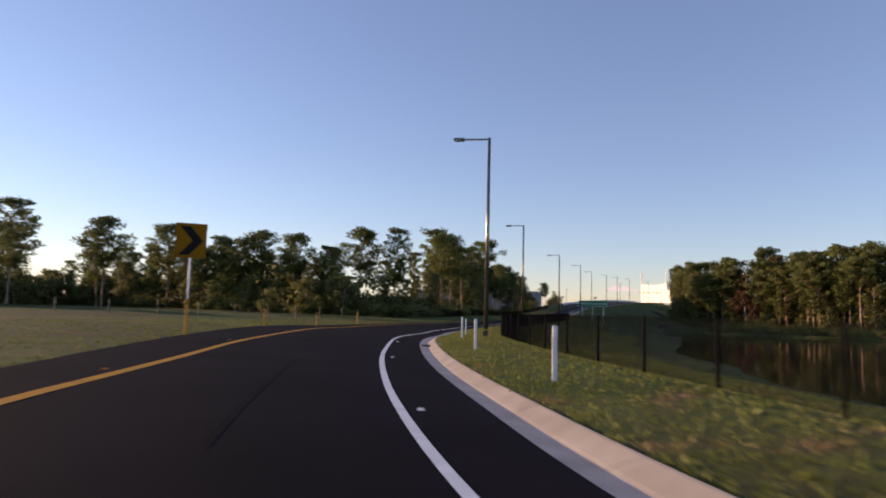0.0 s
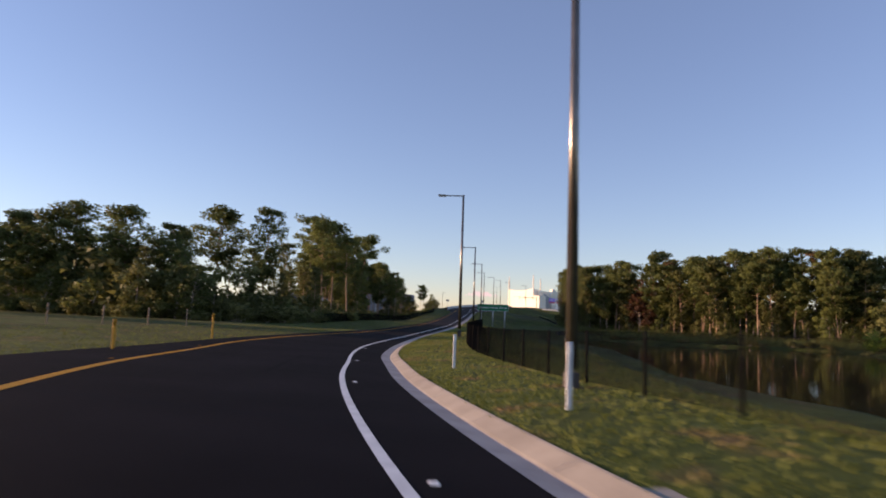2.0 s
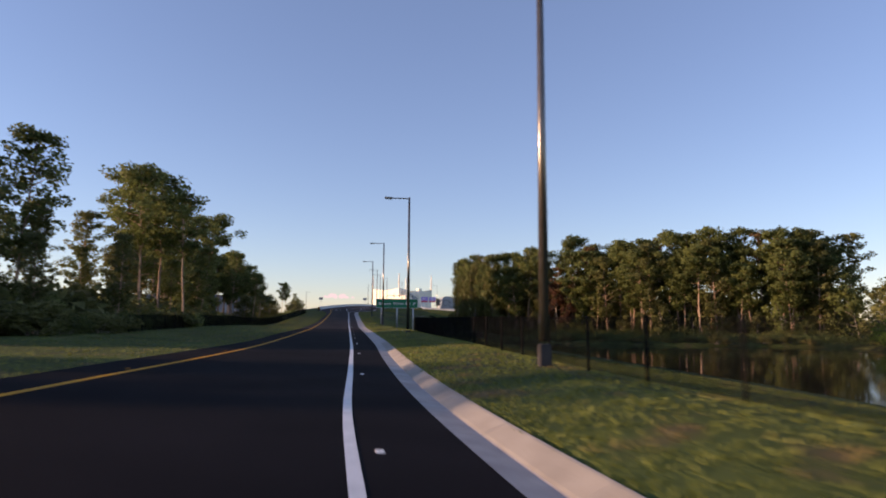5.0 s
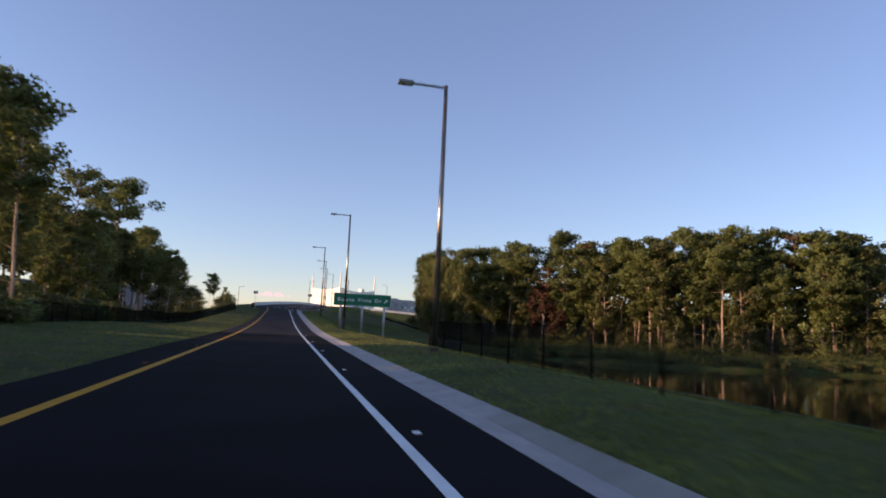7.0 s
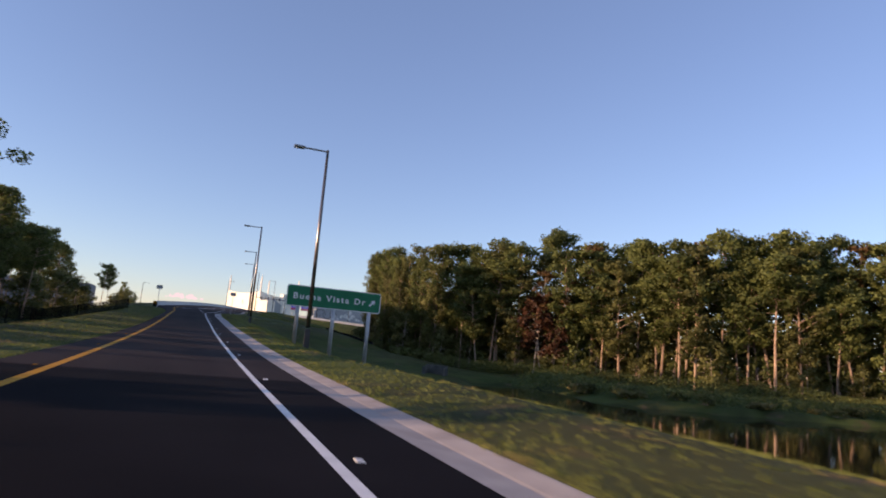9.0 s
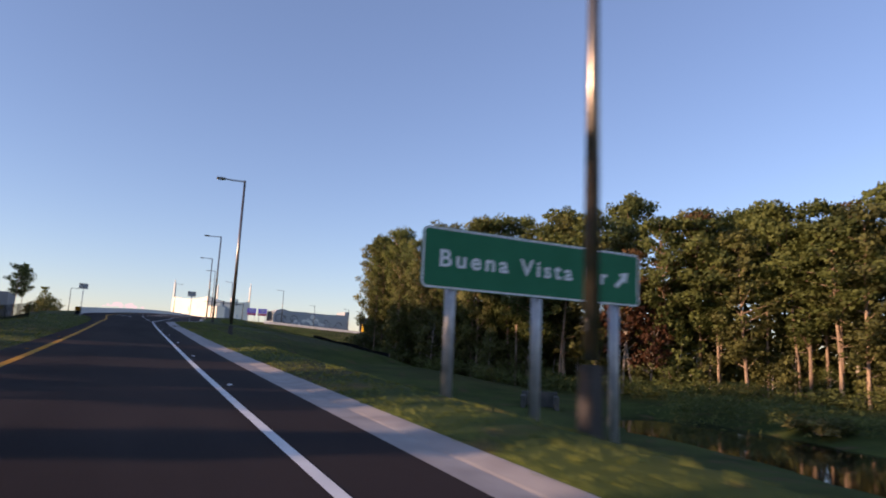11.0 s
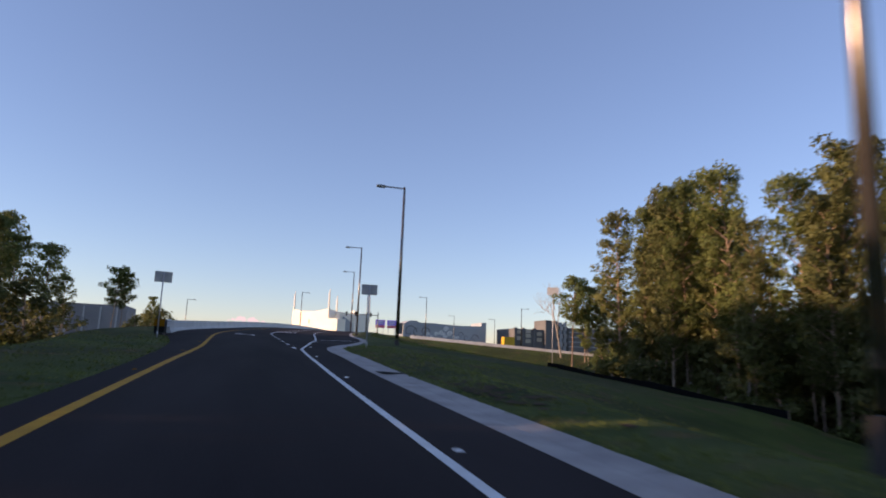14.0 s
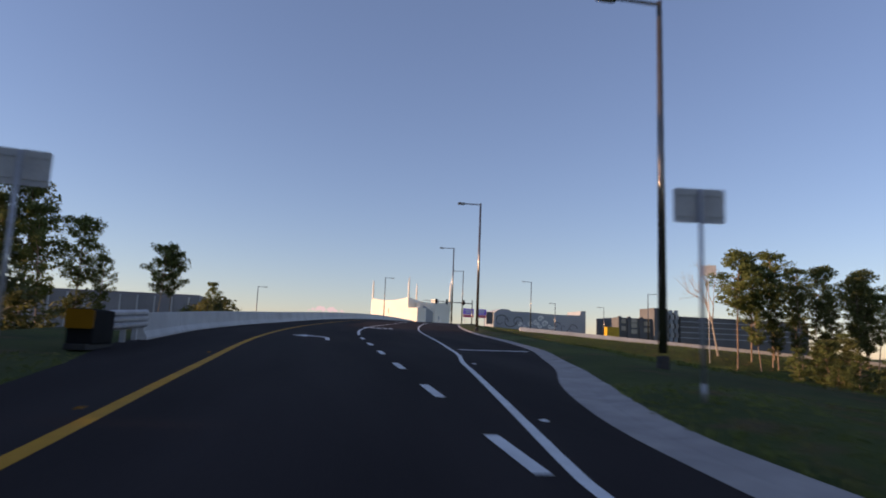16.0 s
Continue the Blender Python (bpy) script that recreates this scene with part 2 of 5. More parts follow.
GUTTER_IN = curve((-60, 41.5), (-40, 25), (-30, 17.2), (-20, 10.1), (-12, 4.8), (-5.3, 1.04), (-0.6, -1.05), (3.5, -2.78), (11, -5.57), (19, -8.11), (28.8, -10.45), (34.2, -11.44), (40.3, -12.51), (47, -13.11),
                  (57, -13.41), (73.3, -13.01), (80, -12.7), (96, -12.2), (108, -11.85), (135, -11.29), (146, -10.93), (172, -10.22), (187, -9.77), (202, -9.42), (209, -9.09), (214, -8.93), (216.8, -8.66), (219.6, -8.08),
                  (222, -7.42), (226, -6), (231, -4.6), (235, -3.5), (242, -2.3), (257, -0.6), (300, 7.4), (340, 18), (380, 31.5), (460, 65))
LEFT_EDGE = curve((-60, 27.2), (-40, 13.6), (-30, 7.0), (-20, 0.9), (-12, -3.7), (-3.2, -7.9), (2.7, -10.8), (9, -13.6), (19.7, -17.4), (34, -20.2), (50, -21.3), (65, -20.9), (77, -20.1), (87, -19.5), (101, -19.2), (116, -18.6),
                  (150, -17.2), (180, -16.5), (201, -16.05), (208, -16.1), (214.5, -16.4), (222, -17.2), (229.5, -18.3), (236, -18.3), (252, -17.2), (280, -13.0), (300, -8.8), (340, 1.3), (380, 13.8), (460, 46))
HEIGHT = curve((-80, 0.0), (5, 0.02), (20, -0.05), (35, -0.3), (52, -0.32), (69, -0.2), (96, 0.05), (129, 0.52), (152, 1.2), (175, 2.07), (209, 3.56), (235, 4.7), (264, 5.95), (290, 7.1), (310, 7.9), (330, 8.55), (350, 8.95), (375, 9.1), (420, 8.8), (520, 7.0))
LANE = curve((-60, 36), (-40, 19.5), (-20, 6.2), (-11, 1.16), (-5.8, -1.5), (-0.4, -3.97), (5.2, -6.2), (11, -8.24), (17, -10), (23, -11.45), (29, -12.7), (35, -13.7), (52, -15.2), (69, -15.5), (90, -15.25), (129, -14.25), (167, -13.5), (209, -12.5), (240, -11.5), (264, -9.2), (300, -1.5), (340, 9), (380, 22.5), (460, 55))
KERB_WIDE = curve((-60, 0.8), (-5, 0.87), (3, 0.83), (19, 0.78), (40, 0.8), (57, 0.78), (77, 0.77), (96, 0.87), (135, 0.9), (172, 0.9), (200, 0.92), (214, 0.95), (228, 0.75), (460, 0.72))


def tilt_at(y):
    return 0.055 + (0.01 - 0.055) * smooth_step(40, 90, y)


def road_z(x, y):
    return HEIGHT(y) - tilt_at(y) * min(max(x - LANE(y), -12.0), 8.0)


def kerb_rise(y):
    """How far the kerb stands up: full in the bend, nearly flush on the straight."""
    return 1.0 - 0.75 * smooth_step(72, 100, y)


def kerb_back(y):
    return GUTTER_IN(y) + KERB_WIDE(y) * (1.0 + 0.35 * max(0.0, 1 - abs(y - 222) / 6))


POND_Z = -2.35


NEAR_SHORE = curve((-60, 30), (0, 15), (25, 12.5), (45, 10), (70, 7.0), (95, 6.0), (118, 8.0), (135, 10), (150, 13), (170, 18), (182, 24), (260, 24))
FAR_SHORE = curve((-60, 150), (0, 120), (60, 75), (100, 58), (118, 57), (130, 60), (137, 58), (141, 50), (144, 40), (147, 30), (152, 24), (162, 22), (178, 21), (184, 19), (260, 10))


def pond_depth(x, y):
    """1 inside the pond, 0 outside, soft at the shore."""
    near = NEAR_SHORE(y)
    far = FAR_SHORE(y)
    if not (-70 < y < 262):
        return 0.0
    wave = 2.0 * noise.noise((x * 0.08, y * 0.08, 3.0))
    return min(smooth_step(-3.0, 2.5, x - near + wave), smooth_step(-2.5, 3.0, far + wave - x))


def barrier_at(x):
    """Where the barrier of the crossing road runs, and the height of its top."""
    x = min(max(x, 20.0), 150.0)
    return 322 - 0.25 * (x - 24), 7.33 - 0.0616 * (min(x, 110.0) - 37)


def ground_z(x, y):
    """The height of the ground beside the road."""
    k, l = kerb_back(y), LEFT_EDGE(y)
    rough = 0.05 * noise.noise((x * 0.25, y * 0.25, 0.0)) + 0.25 * noise.noise((x * 0.03, y * 0.03, 5.0))
    far_rise = smooth_step(235, 345, y)
    if x >= k:
        d = x - k
        top = road_z(k, y) + 0.015 + 0.095 * kerb_rise(y)
        low = -2.0 + 0.3 * smooth_step(14, 34, x) + 2.2 * smooth_step(168, 205, y) * smooth_step(30, 14, x)
        wall_y, crest = barrier_at(x)
        low += smooth_step(wall_y - 34, wall_y - 1.5, y) * (crest - 0.75 - low) + smooth_step(wall_y + 0.6, wall_y + 8, y) * 0.7
        low += rough * min(1.0, d / 6)
        wet = pond_depth(x, y)
        low = low * (1 - wet) + (POND_Z - 1.3) * wet
        up = smooth_step(110, 140, y)
        flat = 3.6 - 1.9 * up
        fall = max(0.0, d - flat)
        shelf = smooth_step(192, 212, y) * smooth_step(262, 236, y)
        z = top + 0.07 * min(d, 2.5)
        down = z - 0.14 * fall * (1 - up) - (0.31 * fall - 0.2 * shelf * min(fall, 22.0)) * up
        blend = max(low, down) if low < z else z + (low - z) * smooth_step(flat, flat + 30, d)
        return blend + 0.3 * rough * min(1.0, d / 3)
    if x <= l:
        d = l - x
        top = road_z(l, y) - 0.03
        swell = 0.16 * noise.noise((x * 0.13, y * 0.13, 2.0)) * min(1.0, d / 8)
        low = 0.55 + rough + swell + far_rise * 3.0
        z = top + 0.02 * min(d, 4)
        flat = 4.5
        down = z - 0.3 * max(0.0, d - flat)
        blend = max(low, down) if low < z else z + (low - z) * smooth_step(2, 25, d)
        return blend + 0.3 * rough * min(1.0, d / 3)
    return road_z(x, y) - 0.35


# ---- ground ----
near_rows = [-60 + 2.0 * i for i in range(216)]
rows = [-3000, -1500, -700, -350, -180, -110, -80] + near_rows + [385, 400, 430, 480, 560, 700, 1000, 1600, 3000]
out = [0.0, 0.25, 0.6, 1.1, 1.8, 2.6, 3.4, 4.2, 5.2, 6.4, 7.8, 9.4, 11, 13, 15, 17, 19, 22, 25, 28, 32, 36, 41, 46, 49, 52, 55, 58, 61, 64, 67, 70, 73, 76, 80, 84, 88, 93, 98, 104, 112, 122, 135, 180, 260, 400, 700, 1400, 3000]
verts, faces = [], []
for y in rows:
    k, l = kerb_back(y), LEFT_EDGE(y)
    line = [l - d for d in reversed(out)] + [l + 0.4, (l + k) / 2, k - 0.35] + [k + d for d in out]
    for i, x in enumerate(line):
        inside = len(out) <= i < len(out) + 3
        verts.append((x, y, road_z(x, y) - 0.35 if inside else ground_z(x, y)))
wide = len(out) * 2 + 3
for j in range(len(rows) - 1):
    for i in range(wide - 1):
        p = j * wide + i
        faces.append((p, p + 1, p + wide + 1, p + wide))
ground = mesh_part("ground", verts, faces, GRASS, smooth=True)
tagged(ground, "mown olive-green grass ground beside the road", "ground", kind="structure")

water = mesh_part("water", [(0, -60, POND_Z), (160, -60, POND_Z), (160, 200, POND_Z), (0, 200, POND_Z)], [(0, 1, 2, 3)], WATER)
tagged(water, "still dark brown pond water reflecting the trees", "water", kind="structure")


# ---- road ----
def strip(name, left, right, y0, y1, step, lift, mat, cols=2, parent=None, label=""):
    """A sheet between two lines that lies on the road's surface."""
    n = max(2, int((y1 - y0) / step) + 1)
    vs, fs = [], []
    for j in range(n):
        y = y0 + (y1 - y0) * j / (n - 1)
        a, b = left(y), right(y)
        for i in range(cols):
            x = a + (b - a) * i / (cols - 1)
            vs.append((x, y, road_z(x, y) + lift))
    for j in range(n - 1):
        for i in range(cols - 1):
            p = j * cols + i
            fs.append((p, p + 1, p + cols + 1, p + cols))
    return mesh_part(name, vs, fs, mat, parent, label, True)


for name, y0, y1, mat, text in (("road", -60, 122, ASPHALT, "smooth new black asphalt single-lane ramp"), ("road", 122, 460, OLD_ASPHALT, "worn dark grey asphalt ramp climbing to a bridge")):
    tagged(strip(name, LEFT_EDGE, lambda y: GUTTER_IN(y) + 0.03, y0, y1, 1.0, 0.0, mat, 9), text, "road", kind="structure")


def shifted(line, d):
    """The line moved sideways by d, square to its run."""
    def at(y):
        s = (line(y + 0.5) - line(y - 0.5))
        return line(y) + d * math.sqrt(1 + s * s)
    return at


lines = [("edge_line", WHITE, -60, 300, WHITE_LINE, "solid white painted edge line on asphalt", 0.14), ("median_line", YELLOW, -60, 330, YELLOW_LINE, "solid yellow painted edge line on asphalt", 0.19)]
for name, line, y0, y1, mat, text, w in lines:
    ob = strip(name, shifted(line, -w / 2), shifted(line, w / 2), y0, y1, 0.8, 0.005, mat)
    tagged(ob, text, "road marking", kind="structure")


# ---- kerb and gutter, poured in bays ----
kerb = thing("kerb", Matrix(), "pale concrete kerb and gutter along the ramp", "kerb", kind="structure")
BAY = 3.2


def kerb_bay(y0, y1):
    """One bay: the gutter pan falls to the kerb's face, which rises to a rounded top."""
    vs, fs, n = [], [], 4
    for j in range(n + 1):
        y = y0 + (y1 - y0) * j / n
        g, b = GUTTER_IN(y), kerb_back(y)
        w = b - g
        z = road_z(g, y)
        h = kerb_rise(y)
        prof = ((0, 0.003), (0.50 * w, -0.040 * h - 0.004), (0.53 * w, -0.036 * h - 0.003), (0.58 * w, -0.016 * h), (0.92 * w, 0.100 * h), (0.97 * w, 0.110 * h), (w, 0.104 * h), (w, -0.2))
        for dx, dz in prof:
            vs.append((g + dx, y, z + dz))
    m = 8
    for j in range(n):
        for i in range(m - 1):
            p = j * m + i
            fs.append((p, p + 1, p + m + 1, p + m))
    fs.append(tuple(range(m)))
    fs.append(tuple(range(n * m + m - 1, n * m - 1, -1)))
    return vs, fs


y = -30.0
while y < 300:
    vs, fs = kerb_bay(y + 0.008, y + BAY - 0.008)
    bay = mesh_part("kerb_bay", vs, fs, GUTTER, kerb)
    bay.data.materials.append(CONCRETE)
    for p in bay.data.polygons:
        p.material_index = 1 if p.index % 7 >= 2 and p.index < 28 and y < 84 else 0
    y += BAY


# ---- street lamps ----
def street_lamp(m):
    lamp = thing("street_lamp", m, "tall dark bronze street lamp with flat head on side arm", "street lamp", "lamps along the ramp")
    bm = bmesh.new()
    for v in add_box(bm, (0.34, 0.34, 1.5), (0, 0, -0.53)):
        if v.co.z > -0.5:
            v.co.x, v.co.y = v.co.x * 0.86, v.co.y * 0.86
    bmesh.ops.bevel(bm, geom=bm.edges[:], offset=0.025, segments=2, affect="EDGES")
    part("base_cover", bm, LAMP_BASE, lamp, "dark square pole base")
    bm = bmesh.new()
    add_tube(bm, (0, 0, 0.3), (0, 0, 11.6), 0.135, 0.085, 20)
    pole = part("pole", bm, BRONZE, lamp)
    pole.data.polygons.foreach_set("use_smooth", [len(p.vertices) == 4 for p in pole.data.polygons])
    box("arm", (1.5, 0.075, 0.10), (-0.80, 0, 11.5), BRONZE, lamp, 0.012)
    head = box("luminaire", (0.66, 0.38, 0.15), (-1.80, 0, 11.5), BRONZE, lamp, 0.03)
    box("lens", (0.46, 0.30, 0.02), (-1.80, 0, 11.418), WHITE_SHEET, head, 0.0, "frosted glass lens")
    box("hand_hole_cover", (0.012, 0.10, 0.20), (-0.135, 0, 0.85), BRONZE, lamp, 0.004)
    return lamp


LAMPS = [(-6.12, 25.2, 0.1), (-9.55, 63.9, 0.29), (-8.55, 101.6, 0.23), (-7.2, 144.7, 1.7), (-6.15, 187.2, 3.0), (-2.35, 226.7, 4.52), (1.4, 264.6, 6.03), (7.05, 303.0, 7.6), (17.5, 342.2, 8.67)]
first = None
for x, y, foot in LAMPS:
    turn = math.degrees(math.atan((LANE(y + 2) - LANE(y - 2)) / 4))
    m = pose(x, y, foot, 0, 0, -turn * 0.6)
    if first is None:
        first = street_lamp(m)
    else:
        copy_thing(first, m)
for x, y, top, turn in ((35.1, 348.5, 19.45, 0), (-26.8, 361.0, 15.95, 180)):
    lamp = copy_thing(first, pose(x, y, top - 11.6, 0, 0, turn))
    lamp["group"] = "lamps by the crossing"


# ---- delineator posts ----
def delineator(m, mat, colour, group, tall=1.1):
    d = thing("delineator_post", m, "flat %s plastic delineator post standing in grass" % colour, "delineator", group)
    bm = bmesh.new()
    add_box(bm, (0.10, 0.035, tall + 0.2), (0, 0, tall / 2 - 0.1), 0.012)
    part("post", bm, mat, d)
    box("reflector", (0.076, 0.006, 0.14), (0, -0.0215, tall - 0.13), WHITE_SHEET if colour == "white" else YELLOW_SHEET, d, 0.0, "pale reflective band")
    return d


one = None
for x, y in ((-0.02, 1.86), (-3.74, 11.54), (-6.68, 21.67), (-8.9, 32.0)):
    m = pose(x, y, ground_z(x, y), 0, 0, 25)
    if one is None:
        one = delineator(m, POST_WHITE, "white", "white posts along the kerb")
    else:
        copy_thing(one, m)
one = None
for x, y in ((-13.1, 7.8), (-17.5, 20.2), (-19.25, 30.0), (-21.6, 42.9)):
    m = pose(x, y, ground_z(x, y), 0, 0, 30)
    if one is None:
        one = delineator(m, POST_ORANGE, "orange", "orange posts on the outside of the bend", 1.25)
    else:
        copy_thing(one, m)


# ---- curve warning sign ----
cx, cy = -14.35, 9.45
chevron = thing("chevron_sign", pose(cx, cy, ground_z(cx, cy), 0, 0, 37), "yellow chevron curve sign on a white post, in shade", "road sign")
bm = bmesh.new()
add_box(bm, (1.10, 0.012, 1.32), (0, 0, 3.44), 0)
part("panel", bm, YELLOW_SHEET, chevron)
vs = [(-0.42, -0.010, 3.44 + 0.55), (-0.05, -0.010, 3.44 + 0.55), (0.42, -0.010, 3.44), (-0.05, -0.010, 3.44 - 0.55), (-0.42, -0.010, 3.44 - 0.55), (0.05, -0.010, 3.44)]
mesh_part("chevron", vs, [(0, 5, 2, 1), (5, 4, 3, 2)], BLACK_SHEET, chevron, "black chevron pointing along the bend")
tube("post", (0, 0.05, -0.3), (0, 0.05, 4.06), 0.045, 0.045, POST_WHITE, chevron, 10)


# ---- guide sign ----
def lettering(text, height, name, mat, parent, at, width=0.0):
    cu = bpy.data.curves.new(name, "FONT")
    cu.body, cu.size, cu.extrude, cu.offset, cu.space_character = text, height / 0.69, 0.002, 0.012, 1.3
    tmp = new("tmp_text", cu)
    me = bpy.data.meshes.new_from_object(tmp.evaluated_get(bpy.context.evaluated_depsgraph_get()))
    bpy.data.objects.remove(tmp)
    xs = [v.co.x for v in me.vertices]
    fit_x = width / (max(xs) - min(xs)) if width else 1.0
    for v in me.vertices:
        v.co = Vector((at[0] + (v.co.x - min(xs)) * fit_x, at[1] - v.co.z, at[2] + v.co.y))
    bm = bmesh.new()
    bm.from_mesh(me)
    bpy.data.meshes.remove(me)
    groups, seen = [], set()
    for v in bm.verts:
        if v in seen:
            continue
        stack, isle = [v], []
        seen.add(v)
        while stack:
            w = stack.pop()
            isle.append(w)
            for ed in w.link_edges:
                o = ed.other_vert(w)
                if o not in seen:
                    seen.add(o)
                    stack.append(o)
        lo, hi = min(w.co.x for w in isle), max(w.co.x for w in isle)
        near = [g for g in groups if lo < g[1] - 0.005 and hi > g[0] + 0.005]
        for g in near:
            groups.remove(g)
            lo, hi, isle = min(lo, g[0]), max(hi, g[1]), isle + g[2]
        groups.append((lo, hi, isle))
    for lo, hi, isle in sorted(groups, key=lambda g: g[0]):
        number = {w: i for i, w in enumerate(isle)}
        faces = [tuple(number[w] for w in f.verts) for f in bm.faces if f.verts[0] in number]
        mesh_part(name, [tuple(w.co) for w in isle], faces, mat, parent)
    bm.free()


def rounded(w, h, r, n=5):
    pts = []
    for cx_, cz_, a0 in ((w / 2 - r, h / 2 - r, 0), (-w / 2 + r, h / 2 - r, 90), (-w / 2 + r, -h / 2 + r, 180), (w / 2 - r, -h / 2 + r, 270)):
        for i in range(n + 1):
            t = radians(a0 + 90 * i / n)
            pts.append((cx_ + r * math.cos(t), cz_ + r * math.sin(t)))
    return pts


def plate(name, w, h, r, y0, y1, mat, parent, zc, label=""):
    pts = rounded(w, h, r)
    n = len(pts)
    vs = [(x, y0, z + zc) for x, z in pts] + [(x, y1, z + zc) for x, z in pts]
    fs = [tuple(range(n - 1, -1, -1)), tuple(range(n, 2 * n))] + [(i, (i + 1) % n, n + (i + 1) % n, n + i) for i in range(n)]
    return mesh_part(name, vs, fs, mat, parent, label)


def ring(name, w, h, r, wide, y0, mat, parent, zc, label=""):
    a, b = rounded(w, h, r), rounded(w - 2 * wide, h - 2 * wide, max(r - wide, 0.02))
    n = len(a)
    vs = [(x, y0, z + zc) for x, z in a] + [(x, y0, z + zc) for x, z in b]
    return mesh_part(name, vs, [(i, (i + 1) % n, n + (i + 1) % n, n + i) for i in range(n)], mat, parent, label)


SW, SH = 6.75, 1.47
sx, sy = -4.54, 149.8
sz0 = 3.48
guide = thing("guide_sign", pose(sx, sy, 0), "green road guide sign with white lettering on three steel posts", "road sign")
plate("panel", SW, SH, 0.16, 0.0, 0.03, GREEN_SIGN, guide, sz0 + SH / 2)
ring("border", SW - 0.02, SH - 0.02, 0.15, 0.045, -0.004, WHITE_SHEET, guide, sz0 + SH / 2, "white reflective border")
lettering("Buena Vista Dr", 0.395, "letter", WHITE_SHEET, guide, (-SW / 2 + 0.47, -0.005, sz0 + 0.54), 5.15)
ax, az, s = SW / 2 - 0.62, sz0 + SH / 2 - 0.02, 0.30
vs = []
for u, w in ((-1, -0.2), (0.1, -0.2), (0.1, -0.62), (1, 0), (0.1, 0.62), (0.1, 0.2), (-1, 0.2)):
    c = math.cos(radians(45))
    vs.append((ax + s * (u * c - w * c), -0.005, az + s * (u * c + w * c)))
mesh_part("arrow", vs, [(0, 1, 5, 6), (2, 3, 4), (1, 2, 4, 5)], WHITE_SHEET, guide, "white arrow pointing up and right")
for dx in (-2.5, 0.02, 2.62):
    g = ground_z(sx + dx, sy)
    tube("post", (dx, 0.17, g - 0.2), (dx, 0.17, sz0 + SH - 0.2), 0.135, 0.135, STEEL, guide, 14)
for dz in (0.25, 0.75, 1.2):
    box("stiffener", (SW - 0.3, 0.035, 0.06), (0, 0.05, sz0 + dz), ALU, guide)


# ---- sign backs on posts ----
def sign_back(m, tall, w=0.93, h=0.62):
    sg = thing("road_sign", m, "back of an aluminium road sign on a steel post", "road sign", "signs at the ramp's mouth")
    plate("panel", w, h, 0.05, -0.006, 0.0, ALU, sg, tall - h / 2)
    for dz in (0.12, 0.5):
        box("stiffener", (w - 0.06, 0.02, 0.035), (0, -0.016, tall - h + dz), ALU, sg)
    tube("post", (0, -0.055, -0.3), (0, -0.055, tall - 0.03), 0.038, 0.038, STEEL, sg, 10)
    tube("footing", (0, -0.055, -0.2), (0, -0.055, 0.12), 0.05, 0.048, STEEL, sg, 10)
    return sg


rs = sign_back(pose(-6.05, 219.05, 4.25, 0, 0, -8), 3.52)
ls = copy_thing(rs, pose(-17.65, 220.7, 4.33, 0, 0, 10))


# ---- trees ----
class Cloud:
    """Leaves and wood gathered as plain lists."""

    def __init__(self, seed):
        self.r = np.random.default_rng(seed)
        self.v, self.f, self.n, self.core = [], [], [], None

    def tufts(self, centres, size, thin=0.30, flat=0.7, out=None):
        """A thin pointed spray of random turn at each centre. out: the way in which the foliage there swells, which its shading follows."""
        n = len(centres)
        r = self.r
        a = r.normal(size=(n, 3))
        a[:, 2] *= flat
        a /= np.linalg.norm(a, axis=1)[:, None]
        b = np.cross(a, r.normal(size=(n, 3)))
        b /= np.linalg.norm(b, axis=1)[:, None] + 1e-9
        s = size * r.uniform(0.6, 1.4, (n, 1))
        a, b = a * s, b * s * thin * r.uniform(0.7, 1.3, (n, 1))
        base = len(self.v)
        tri = np.stack([centres - a - b, centres - a + b, centres + a], 1)
        face = np.cross(tri[:, 1] - tri[:, 0], tri[:, 2] - tri[:, 0])
        face /= np.linalg.norm(face, axis=1)[:, None] + 1e-9
        if out is None:
            self.n.append(face)
        else:
            turn = (face * out).sum(1) < 0
            tri[turn] = tri[turn][:, ::-1]
            face[turn] *= -1
            way = 0.5 * out + 0.6 * face
            self.n.append(way / np.linalg.norm(way, axis=1)[:, None])
        tri = tri.reshape(-1, 3)
        self.v.extend(map(tuple, tri.tolist()))
        self.f.extend((base + 3 * i, base + 3 * i + 1, base + 3 * i + 2) for i in range(n))

    def pad(self, centre, radius, count, size, squash=0.55, thin=0.30):
        """A clump of foliage: thick towards the shell, ragged outside."""
        d = self.r.normal(size=(count, 3))
        d /= np.linalg.norm(d, axis=1)[:, None]
        q = radius * (self.r.uniform(0.25, 1.0, (count, 1)) ** 0.6) * (1 + 0.18 * np.sin(3 * d[:, :1] * 2 + 5 * d[:, 1:2]))
        p = d * q
        p[:, 2] *= squash
        out = d.copy()
        if self.core is not None:
            away = p + np.array(centre) - np.array(self.core)
            away /= np.linalg.norm(away, axis=1)[:, None] + 1e-9
            out = 0.75 * d + 0.75 * away
            out /= np.linalg.norm(out, axis=1)[:, None] + 1e-9
        self.tufts(p + np.array(centre), size, thin, 0.7, out)

    def crown(self, leaf, parent):
        ob = mesh_part("crown", self.v, self.f, leaf, parent)
        ob.data.normals_split_custom_set(np.repeat(np.concatenate(self.n), 3, 0).tolist())
        return ob


def wood(bm, a, b, ra, rb, sides=6):
    add_tube(bm, a, b, ra, rb, sides)


